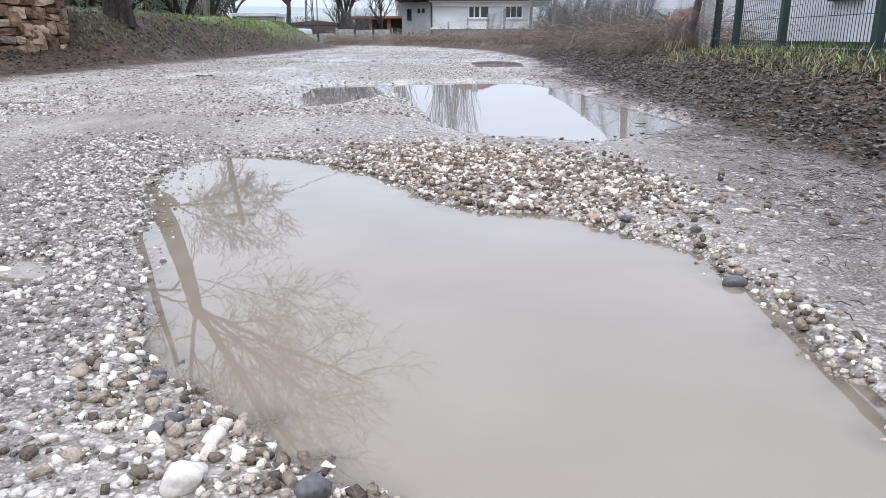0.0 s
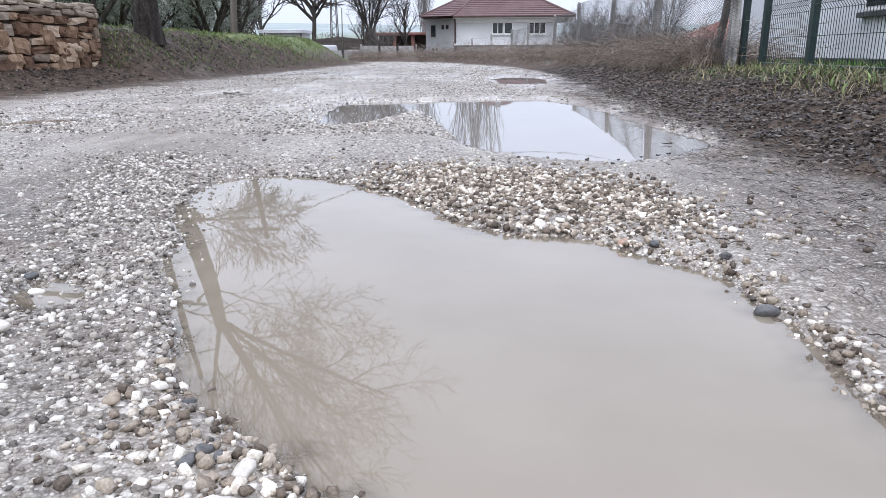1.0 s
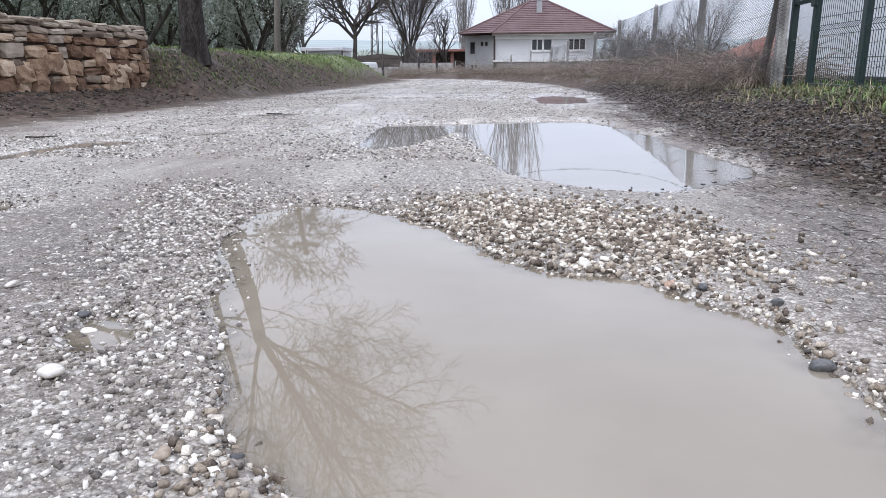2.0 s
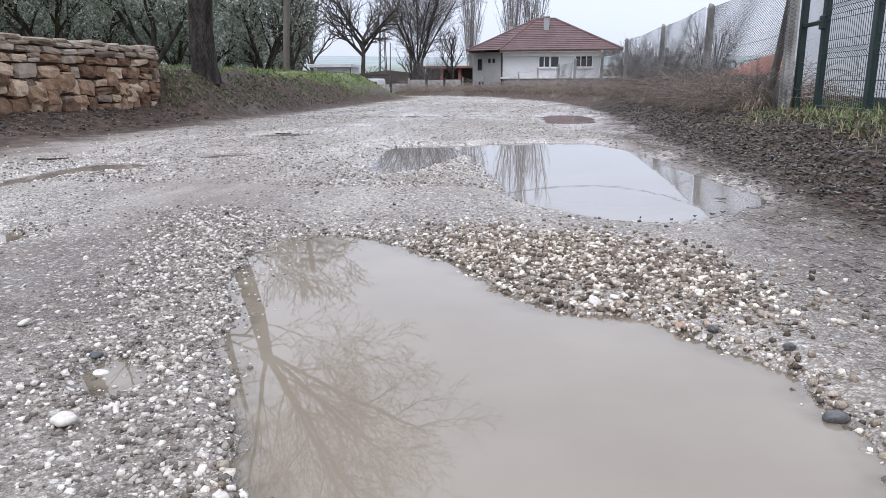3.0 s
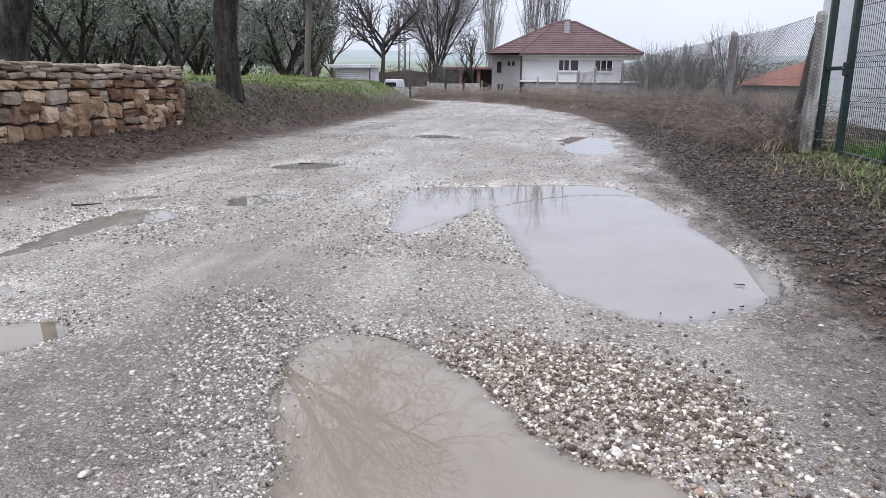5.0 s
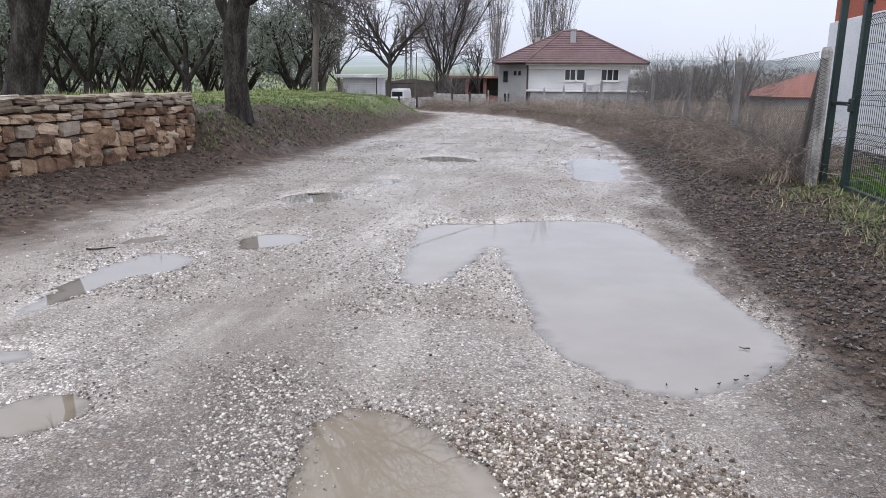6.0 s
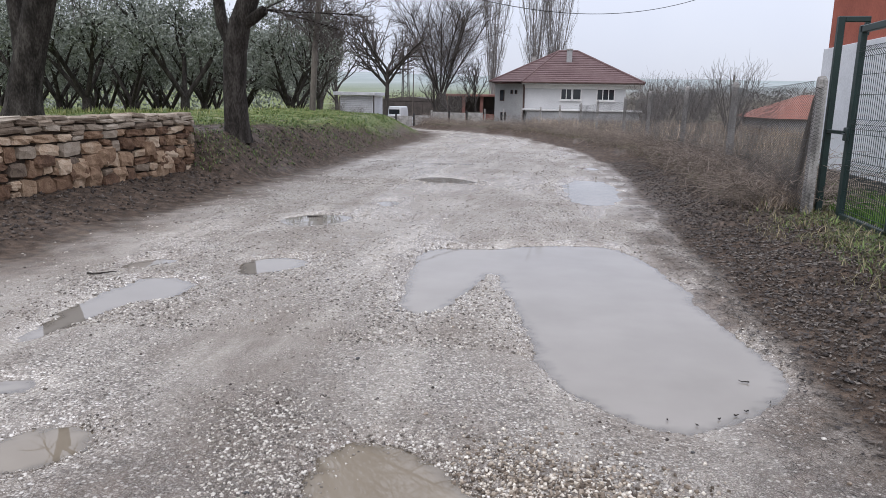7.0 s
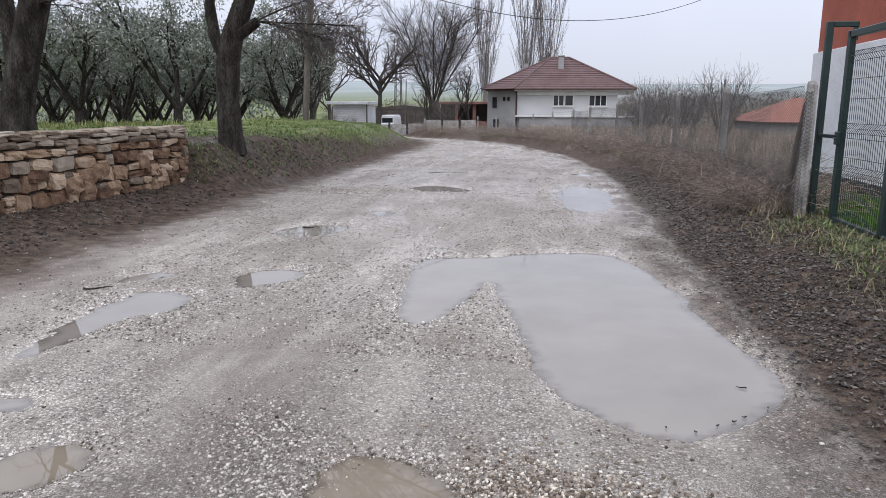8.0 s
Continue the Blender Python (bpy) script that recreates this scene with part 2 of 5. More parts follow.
    l.new(b.outputs[0], p.inputs["Normal"])
    return m


def water_material(name, dark, light):
    """Silty water: clear enough at the rim to show the stones under it, opaque a hand's breadth further in."""
    m, n, l, p = nodes_of(name)
    n.remove(p)
    geo = n.new("ShaderNodeNewGeometry")
    cloud = n.new("ShaderNodeTexNoise")
    cloud.inputs["Scale"].default_value, cloud.inputs["Detail"].default_value = 1.7, 4
    l.new(geo.outputs["Position"], cloud.inputs["Vector"])
    r = n.new("ShaderNodeValToRGB")
    r.color_ramp.elements[0].position, r.color_ramp.elements[1].position = 0.3, 0.7
    r.color_ramp.elements[0].color, r.color_ramp.elements[1].color = (*dark, 1), (*light, 1)
    l.new(cloud.outputs["Fac"], r.inputs["Fac"])
    rip = n.new("ShaderNodeTexNoise")
    rip.inputs["Scale"].default_value, rip.inputs["Detail"].default_value = 7, 2
    l.new(geo.outputs["Position"], rip.inputs["Vector"])
    b = n.new("ShaderNodeBump")
    b.inputs["Strength"].default_value, b.inputs["Distance"].default_value = 0.05, 0.003
    l.new(rip.outputs["Fac"], b.inputs["Height"])
    # the sheet is level; its shading normal is tipped to shift the reflections
    skew, unit = n.new("ShaderNodeVectorMath"), n.new("ShaderNodeVectorMath")
    skew.operation, unit.operation = "ADD", "NORMALIZE"
    skew.inputs[1].default_value = (0.0, -0.018, 0.0)
    l.new(geo.outputs["Normal"], skew.inputs[0])
    l.new(skew.outputs[0], unit.inputs[0])
    l.new(unit.outputs[0], b.inputs["Normal"])
    depth, murk = n.new("ShaderNodeAttribute"), n.new("ShaderNodeMapRange")
    depth.attribute_name = "depth"
    murk.interpolation_type = "SMOOTHSTEP"
    murk.inputs["From Min"].default_value, murk.inputs["From Max"].default_value = -0.004, 0.017
    murk.inputs["To Min"].default_value, murk.inputs["To Max"].default_value = 0.3, 1.0
    l.new(depth.outputs["Fac"], murk.inputs["Value"])
    clear, silt, body = n.new("ShaderNodeBsdfTransparent"), n.new("ShaderNodeBsdfDiffuse"), n.new("ShaderNodeMixShader")
    clear.inputs["Color"].default_value = (0.8, 0.75, 0.68, 1)
    l.new(r.outputs["Color"], silt.inputs["Color"])
    l.new(murk.outputs[0], body.inputs[0])
    l.new(clear.outputs[0], body.inputs[1])
    l.new(silt.outputs[0], body.inputs[2])
    gloss, fres, top = n.new("ShaderNodeBsdfAnisotropic"), n.new("ShaderNodeFresnel"), n.new("ShaderNodeMixShader")
    gloss.inputs["Roughness"].default_value = 0.015
    gloss.inputs["Color"].default_value = (1, 1, 1, 1)
    fres.inputs["IOR"].default_value = 1.46
    for node in (gloss, fres):
        l.new(b.outputs[0], node.inputs["Normal"])
    l.new(fres.outputs[0], top.inputs[0])
    l.new(body.outputs[0], top.inputs[1])
    l.new(gloss.outputs[0], top.inputs[2])
    l.new(top.outputs[0], n["Material Output"].inputs["Surface"])
    return m


M_GROUND = ground_material()
M_WATER = water_material("grey_muddy_water", (0.195, 0.174, 0.146), (0.235, 0.212, 0.182))
M_BROWNWATER = water_material("brown_muddy_water", (0.185, 0.154, 0.114), (0.232, 0.198, 0.152))
M_GRAVEL = surface("wet_limestone_gravel", [(0.085, 0.074, 0.064), (0.22, 0.192, 0.162), (0.42, 0.38, 0.325), (0.7, 0.66, 0.59)], 45, 220, 0.7, 1.0, 0.006, vary="island", amount=0.6, spec=0.25)
M_TANGRAVEL = surface("brown_stained_gravel", [(0.065, 0.05, 0.038), (0.2, 0.158, 0.118), (0.39, 0.327, 0.255), (0.8, 0.74, 0.64)], 45, 220, 0.7, 1.0, 0.006, vary="island", amount=0.6, spec=0.25)
M_PALE = surface("pale_limestone", [(0.4, 0.36, 0.3), (0.62, 0.59, 0.54)], 25, 140, 0.55, 0.4, 0.003)
M_DARK = surface("dark_river_stone", [(0.035, 0.035, 0.036), (0.11, 0.105, 0.1)], 30, 150, 0.4, 0.3, 0.002)
M_TAN = surface("tan_stone", [(0.22, 0.17, 0.12), (0.38, 0.31, 0.24)], 25, 140, 0.5, 0.4, 0.003)
M_ORANGE = surface("broken_orange_brick", [(0.26, 0.15, 0.1), (0.46, 0.32, 0.24)], 60, 140, 0.6, 0.4, 0.003)
M_CLOD = surface("wet_mud_clods", [(0.022, 0.016, 0.012), (0.05, 0.038, 0.03), (0.1, 0.08, 0.065)], 12, 80, 0.7, 0.5, 0.008, vary="island", amount=0.6)
M_LITTER = surface("rotting_leaves", [(0.018, 0.013, 0.01), (0.055, 0.042, 0.032), (0.14, 0.118, 0.095)], 10, 60, 0.55, 0.2, 0.004, vary="island", amount=0.9)
M_GRASS = surface("winter_grass", [(0.07, 0.1, 0.022), (0.155, 0.2, 0.05), (0.28, 0.27, 0.11)], 2, 30, 0.7, 0, vary="island", amount=0.8)
M_VERGE = surface("olive_verge_grass", [(0.07, 0.075, 0.03), (0.17, 0.16, 0.075), (0.34, 0.285, 0.17)], 2, 30, 0.75, 0, vary="island", amount=0.8)
M_WEED = surface("green_weeds", [(0.045, 0.085, 0.02), (0.1, 0.165, 0.04), (0.19, 0.24, 0.075)], 2, 30, 0.65, 0, vary="island", amount=0.8)
M_LAWN = surface("green_lawn", [(0.06, 0.13, 0.02), (0.11, 0.22, 0.03)], 2, 30, 0.7, 0, vary="island", amount=0.6)
M_DRY = surface("dry_grass_stalks", [(0.17, 0.125, 0.09), (0.37, 0.285, 0.205), (0.58, 0.47, 0.35)], 2, 30, 0.75, 0, vary="island", amount=0.8)
M_BRUSH = surface("bare_brown_twigs", [(0.085, 0.068, 0.056), (0.22, 0.18, 0.148), (0.4, 0.33, 0.27)], 2, 40, 0.8, 0, vary="island", amount=0.6)
M_BARK = surface("dark_wet_bark", [(0.014, 0.012, 0.01), (0.034, 0.029, 0.025), (0.075, 0.067, 0.058)], 7, 45, 0.9, 1.0, 0.04, stretch=(1, 1, 0.35), spec=0.15)
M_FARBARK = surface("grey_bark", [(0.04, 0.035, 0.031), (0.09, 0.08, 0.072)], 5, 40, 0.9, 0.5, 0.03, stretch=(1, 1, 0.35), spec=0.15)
M_TWIG = surface("grey_brown_twigs", [(0.085, 0.075, 0.068), (0.15, 0.13, 0.118)], 3, 40, 0.9, 0, spec=0.15)
# twigs with the haze over them put in as a paler colour
M_FARTWIG = surface("haze_paled_twigs", [(0.17, 0.155, 0.145), (0.27, 0.25, 0.235)], 3, 40, 0.9, 0, spec=0.15)
M_OLIVE = surface("olive_leaves", [(0.1, 0.114, 0.092), (0.2, 0.22, 0.182), (0.34, 0.356, 0.31)], 1.2, 20, 0.85, 0, vary="island", amount=0.7, spec=0.15)
M_WALLSTONE = surface("warm_field_stone", [(0.075, 0.042, 0.028), (0.19, 0.115, 0.072), (0.35, 0.24, 0.155), (0.54, 0.43, 0.32)], 9, 55, 0.85, 1.0, 0.025, vary="object", amount=0.5, spec=0.2)
M_CAPSTONE = surface("pale_slab_stone", [(0.085, 0.06, 0.045), (0.23, 0.178, 0.13), (0.42, 0.36, 0.29)], 9, 55, 0.85, 0.9, 0.02, vary="object", amount=0.5, spec=0.2)
M_MORTAR = surface("earthy_mortar", [(0.02, 0.014, 0.01), (0.06, 0.042, 0.03)], 7, 60, 0.9, 0.6, 0.015)
M_CONCRETE = surface("weathered_concrete", [(0.16, 0.152, 0.14), (0.31, 0.295, 0.275), (0.44, 0.425, 0.4)], 4, 50, 0.85, 0.4, 0.006)
M_WIRE = surface("dull_galvanised_wire", [(0.07, 0.065, 0.062), (0.15, 0.145, 0.14)], 6, 60, 0.6, 0, metal=0.0)
M_GREENSTEEL = surface("dark_green_painted_steel", [(0.008, 0.019, 0.018), (0.016, 0.034, 0.031)], 4, 70, 0.4, 0.05, 0.002)
M_MESHSTEEL = surface("dark_green_coated_wire", [(0.007, 0.016, 0.015), (0.014, 0.028, 0.026)], 4, 70, 0.45, 0)
M_WHITEWALL = surface("white_rendered_wall", [(0.5, 0.51, 0.53), (0.64, 0.65, 0.67)], 1.2, 30, 0.85, 0.15, 0.004)
M_REDWALL = surface("brick_red_painted_wall", [(0.24, 0.065, 0.04), (0.36, 0.1, 0.062)], 2, 30, 0.85, 0.2, 0.004)
M_PLINTH = surface("dark_plinth", [(0.03, 0.03, 0.03), (0.07, 0.068, 0.065)], 3, 30, 0.85, 0.2, 0.004)
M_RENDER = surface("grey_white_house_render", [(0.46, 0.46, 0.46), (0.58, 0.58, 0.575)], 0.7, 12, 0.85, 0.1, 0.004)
# plain grey render; on the house's side it stands in for shade
M_RENDERG = surface("grey_and_shaded_render", [(0.31, 0.31, 0.31), (0.42, 0.42, 0.415)], 0.8, 12, 0.88, 0.1, 0.004)
M_TILE = surface("weathered_red_roof_tiles", [(0.072, 0.04, 0.039), (0.12, 0.072, 0.069), (0.185, 0.127, 0.122)], 1.6, 9, 0.8, 0.3, 0.02, vary="island", amount=0.5)
M_TILEORANGE = surface("orange_roof_tiles", [(0.24, 0.085, 0.055), (0.33, 0.14, 0.1)], 1, 9, 0.75, 0.3, 0.02, vary="island", amount=0.5)
M_FASCIA = surface("white_painted_wood", [(0.6, 0.59, 0.57), (0.72, 0.71, 0.69)], 2, 20, 0.6, 0)
M_DARKWOOD = surface("dark_eave_boards", [(0.05, 0.03, 0.025), (0.1, 0.06, 0.05)], 2, 20, 0.7, 0)
M_SHEET = surface("white_corrugated_sheet", [(0.55, 0.56, 0.58), (0.7, 0.71, 0.73)], 1, 10, 0.5, 0)
M_BARN = surface("dark_barn_boards", [(0.045, 0.038, 0.034), (0.1, 0.085, 0.075)], 1.5, 14, 0.85, 0)
M_REDPAINT = surface("faded_red_wall", [(0.19, 0.085, 0.07), (0.28, 0.14, 0.12)], 1, 12, 0.8, 0)
M_VAN = surface("white_vehicle_paint", [(0.68, 0.69, 0.7), (0.76, 0.77, 0.78)], 1, 10, 0.25, 0)
M_RUBBER = surface("black_rubber", [(0.012, 0.012, 0.012), (0.03, 0.03, 0.03)], 5, 40, 0.8, 0)
M_BAG = surface("white_plastic_sack", [(0.66, 0.67, 0.69), (0.76, 0.77, 0.79)], 3, 20, 0.5, 0.3, 0.02)
M_POLE = surface("weathered_pole_wood", [(0.07, 0.06, 0.05), (0.15, 0.13, 0.11)], 3, 40, 0.85, 0.3, 0.006, stretch=(1, 1, 0.2))
M_MAST = surface("rusty_lattice_steel", [(0.05, 0.04, 0.036), (0.1, 0.085, 0.08)], 3, 30, 0.6, 0, metal=0.3)


def glass_material():
    m, n, l, p = nodes_of("dark_window_glass")
    p.inputs["Base Color"].default_value = (0.02, 0.024, 0.028, 1)
    p.inputs["Roughness"].default_value = 0.05
    return m


M_GLASS = glass_material()

# ---- puddles: short outlines of the basins, water level 0 ----
PUDDLES = {
    "near": [(-1.0, 2.3), (-0.99, 2.84), (-0.55, 2.76), (-0.3, 2.46), (-0.04, 2.05), (0.14, 1.91), (0.34, 1.86), (0.54, 1.6),
             (0.6, 1.39), (0.6, 1.05), (0.62, 0.8), (0.6, 0.5), (0.2, 0.42), (-0.04, 0.63), (-0.27, 0.78), (-0.44, 1.01), (-0.68, 1.5)],
    "second": [(-1.42, 7.05), (-0.75, 7.1), (-0.34, 7.39), (0.43, 7.6), (0.69, 7.28), (0.97, 6.2), (1.06, 4.95), (1.25, 4.3),
               (1.21, 3.8), (0.9, 3.36), (0.53, 3.1), (0.05, 3.46), (-0.19, 4.13), (-0.47, 5.8), (-0.68, 6.2), (-0.77, 4.82), (-1.17, 4.68), (-1.28, 5.58)],
    "left": [(-3.25, 3.55), (-3.38, 4.03), (-3.43, 4.63), (-3.48, 5.3), (-2.93, 5.3), (-2.8, 4.78), (-3.1, 4.52), (-3.11, 4.02)],
    "left_far": [(-3.85, 5.55), (-3.7, 6.0), (-3.4, 5.95), (-3.5, 5.6)],
    "small": [(-2.85, 5.75), (-2.81, 6.16), (-2.41, 6.28), (-2.2, 5.95), (-2.62, 5.5)],
    "mid": [(-3.55, 8.2), (-3.3, 8.75), (-2.7, 8.95), (-2.55, 8.5), (-2.9, 7.7)],
    "mid_far": [(-2.5, 9.6), (-2.75, 10.2), (-2.4, 10.3), (-2.25, 9.8)],
    "far": [(-3.0, 13.3), (-2.3, 14.1), (-1.3, 12.9), (-2.05, 12.6)],
    "farthest": [(-3.6, 16.8), (-2.3, 17.2), (-2.0, 16.6), (-2.8, 16.4)],
    "far_right": [(0.3, 17.3), (0.95, 16.7), (0.8, 16.2), (0.25, 16.6)],
    "sheen": [(-0.05, 13.4), (0.3, 14.3), (0.82, 14.1), (1.0, 12.5), (0.8, 10.6), (0.2, 10.5), (0.02, 12.0)],
    "by_bank": [(-0.92, 1.25), (-0.93, 1.42), (-0.8, 1.43), (-0.72, 1.3), (-0.78, 1.19)],
    "left_near": [(-2.4, 2.2), (-2.45, 2.5), (-2.15, 2.72), (-2.0, 2.6), (-2.06, 2.25)],
    "left_edge": [(-2.95, 2.9), (-2.95, 3.12), (-2.65, 3.15), (-2.68, 2.92)],
}


def rounded(pts, times=2):
    p = np.array(pts, float)
    for _ in range(times):
        q = np.roll(p, -1, axis=0)
        p = np.stack((0.75 * p + 0.25 * q, 0.25 * p + 0.75 * q), 1).reshape(-1, 2)
    return p


def signed_distance(x, y, poly):
    best = np.full(x.shape, 1e9)
    inside = np.zeros(x.shape, bool)
    for (ax, ay), (bx, by) in zip(poly, np.roll(poly, -1, axis=0)):
        ex, ey = bx - ax, by - ay
        k = np.clip(((x - ax) * ex + (y - ay) * ey) / (ex * ex + ey * ey + 1e-12), 0, 1)
        best = np.minimum(best, (x - ax - k * ex) ** 2 + (y - ay - k * ey) ** 2)
        with np.errstate(divide="ignore", invalid="ignore"):
            cross = ((ay > y) != (by > y)) & (x < ex * (y - ay) / (by - ay + 1e-12) + ax)
        inside ^= cross
    d = np.sqrt(best)
    return np.where(inside, -d, d)


BASINS = {k: rounded(v) for k, v in PUDDLES.items()}


def shore(x, y):
    """Distance to the nearest shoreline, negative in the water."""
    d = np.full(x.shape, 3.0)
    for poly in BASINS.values():
        lo, hi = poly.min(0) - 1.0, poly.max(0) + 1.0
        m = (x > lo[0]) & (x < hi[0]) & (y > lo[1]) & (y < hi[1])
        if m.any():
            d[m] = np.minimum(d[m], signed_distance(x[m], y[m], poly))
    rag = 0.085 + 0.05 * smooth(1.6, 2.4, -x) + 0.03 * smooth(3.2, 5.0, y) + (0.012 + 0.03 * smooth(1.2, 0.6, -x)) * np.clip(y - 8, 0, 8)
    return d + rag * (fbm(x * 4, y * 4, 31, 4) - 0.5) + 0.02 * (vnoise(x * 25, y * 25, 5) - 0.5)


def road_right(y):
    return np.interp(y, [-5, 2.5, 4, 5.3, 8.7, 12.6, 17.6, 23.8, 29.6, 33, 40], [1.5, 1.48, 1.36, 1.33, 1.28, 1.25, 1.1, 0.1, -1.6, -3.6, -9])


def road_left(y):
    return np.interp(y, [-10, 4, 7, 12, 20, 26, 30, 33, 38, 60], [-4.6, -4.8, -5.0, -5.1, -5.1, -5.2, -5.5, -6.2, -9, -30])


def heap(x, y, d):
    """The heaps of coarse gravel pushed up round the near puddle."""
    ridge = np.exp(-(((x - 0.2 + 0.55 * (y - 2.35)) / 0.75) ** 2 + ((y - 2.35 + 0.35 * x) / 0.36) ** 2) * 1.3)
    ridge = ridge * (1 - 0.9 * smooth(0.5, 0.78, x))
    left = np.exp(-((x + 0.86 - 0.42 * (1.7 - y)) / 0.24) ** 2) * smooth(0.3, 0.9, y) * (1 - smooth(2.9, 3.4, y))
    w = np.clip(ridge + (0.55 + 0.3 * smooth(1.5, 2.1, y)) * left + 0.45 * np.exp(-(d / (0.1 - 0.045 * smooth(0.3, 0.6, x))) ** 2) * (1 - smooth(2.8, 3.1, y)), 0, 1)
    return np.where(d > -0.05, w, 0.0) * (1 - smooth(3.3, 3.7, y))


def height(x, y):
    """Ground height; also the weights of the surface kinds and of the painted distance haze."""
    d = shore(x, y)
    n1 = fbm(x * 0.9, y * 0.9, 3, 4) - 0.5
    n2 = fbm(x * 7, y * 7, 11, 3) - 0.5
    road = 0.03 + 0.035 * n1 + 0.018 * n2
    road = road + 0.035 * np.exp(-(((x - 0.15) / 0.7) ** 2 + ((y - 2.6) / 0.45) ** 2))
    road = road + 0.03 * np.exp(-((x + 0.42 - 0.1 * (y - 4.5)) / 0.22) ** 2) * smooth(3.6, 4.4, y) * (1 - smooth(5.6, 6.2, y))
    road = road * (0.35 + 0.65 * smooth(0.9, 1.7, y))
    road = np.maximum(road, 0.008)
    rim = np.clip(d * 0.12, -0.06, 0.2)
    near = smooth(0.0, 0.3, d)
    z = np.where(d > 0, np.minimum(road, 0.004 + rim + 0.02 * near) * (1 - near) + road * near + 0.004, rim - 0.004 + 0.012 * np.minimum(n2, 0))
    # a mere film of water lies in the worn track further on
    film = np.exp(-(((x - 0.45) / 0.8) ** 2 + ((y - 12.3) / 2.6) ** 2))
    z = np.where(d < 0, z * (1 - 0.88 * film) + 0.012 * film * n2, z)
    z = z + 0.011 * (vnoise(x * 19, y * 19, 15) - 0.5 + 0.6 * (vnoise(x * 41, y * 41, 16) - 0.5)) * np.exp(-(d / 0.09) ** 2)
    # verge and field on the fence side
    sr = x - road_right(y)
    rise = smooth(0.0, 1.5, sr) * (0.26 + 0.05 * n1)
    rise = rise * (1 - 0.62 * smooth(3.05, 3.9, x) * (1 - smooth(15.5, 17.5, y)))
    clods = smooth(0.05, 0.5, sr) * (1 - smooth(1.2, 1.9, sr))
    rise = rise + clods * (0.06 * (fbm(x * 5, y * 5, 51, 4) - 0.45) + 0.02 * (vnoise(x * 14, y * 14, 61) - 0.5))
    # bank, wall and olive field on the other side
    sl = road_left(y) - x
    bank = (smooth(0.0, 1.4, sl) * (0.76 + 0.2 * n1) + 0.16 * smooth(0.9, 6.0, sl)) * (1 - smooth(26, 33, y)) + smooth(0, 2.0, sl) * 0.1 + smooth(0.2, 0.9, sl) * 0.05 * n2
    foot = smooth(-0.1, 1.4, sl) * 0.24 + 0.05 * n2 * smooth(0.1, 0.5, sl)
    top = 1.03 + 0.05 * n1
    behind = smooth(6.42, 6.58, -x)
    walled = 1 - smooth(11.0, 11.9, y)
    bank = bank * (1 - walled) + walled * (foot * (1 - behind) + top * behind)
    far_left = smooth(9, 16, -x) * (1 - smooth(28, 42, y))
    bank = bank * (1 - far_left) + 0.75 * far_left * smooth(0, 1.5, sl)
    z = z + rise + bank
    # the road tips over a crest, then hills rise
    z = z - 0.014 * np.clip(y - 33, 0, 45) * smooth(30, 36, y)
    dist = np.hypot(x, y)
    hills = smooth(150, 900, dist) * (16 + 26 * fbm(x * 0.0022 + 4, y * 0.0022, 77, 4)) + smooth(900, 2200, dist) * 45 * fbm(x * 0.0009, y * 0.0009 + 2, 79, 4)
    z = z + hills * smooth(-80, 120, y)
    on_road = (1 - smooth(-0.2 + 0.25 * n1, 0.12 + 0.25 * n1, sr)) * (1 - smooth(-0.95 + 0.6 * n2 + 0.5 * n1, 0.25 + 0.5 * n2, sl))
    mud = 1 - on_road
    turf_from = np.interp(y, [11, 13, 16, 22, 30], [2.5, 1.9, 0.95, 0.55, 0.45])
    yard = smooth(3.0, 3.3, x) * (1 - smooth(15.0, 16.0, y))
    grass = smooth(1.1, 1.7, sr + 0.8 * n1) * np.maximum(yard, 0.45 - 0.3 * smooth(2.0, 4.0, sr)) + smooth(turf_from, turf_from + 0.5, sl + 0.9 * n1) * (1 - walled * (1 - behind))
    wheel = np.exp(-((sr + 0.2) / 0.35) ** 2)
    stain = np.exp(-(((x + 1.5) / 0.5) ** 2 + ((y - 2.0) / 0.7) ** 2))
    mud = np.clip(np.maximum(mud, (0.75 * wheel + 0.6 * stain) * smooth(0.32, 0.6, fbm(x * 2, y * 2, 91, 3))), 0, 1)
    gravel = np.clip(0.75 - 0.7 * smooth(0.45, 0.65, fbm(x * 1.1, y * 0.5, 23, 3)) + 0.5 * np.exp(-(d / 0.25) ** 2), 0, 1) * on_road
    washed = smooth(0.48, 0.62, fbm(x * 1.3, y * 0.3, 29, 4)) * smooth(2.0, 7.0, y)
    wet = np.clip(0.3 + 0.55 * washed + 0.65 * np.exp(-(np.maximum(d, 0) / 0.15) ** 2) + 0.5 * (n1 + 0.1) + 1.2 * np.exp(-(((x - 0.5) / 0.5) ** 2 + ((y - 12.3) / 2.2) ** 2)), 0, 1)
    # soil trodden full of stones: in the wheel track by the verge and on the near left of the road; under the heaps the
    # same dark colour paints the shaded gaps between stones
    lane = np.exp(-((x - 1.12) / 0.36) ** 2) * (1 - smooth(3.6, 5.0, y))
    dark_left = np.exp(-(((x + 1.25) / 0.6) ** 2 + ((y - 1.8) / 1.15) ** 2))
    bed = np.clip((1.05 * lane + 0.95 * dark_left) * (0.45 + 0.9 * smooth(0.35, 0.6, fbm(x * 2.3, y * 2.3, 97, 4))) + 0.8 * heap(x, y, d), 0, 0.92) * on_road
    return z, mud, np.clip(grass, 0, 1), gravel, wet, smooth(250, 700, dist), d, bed


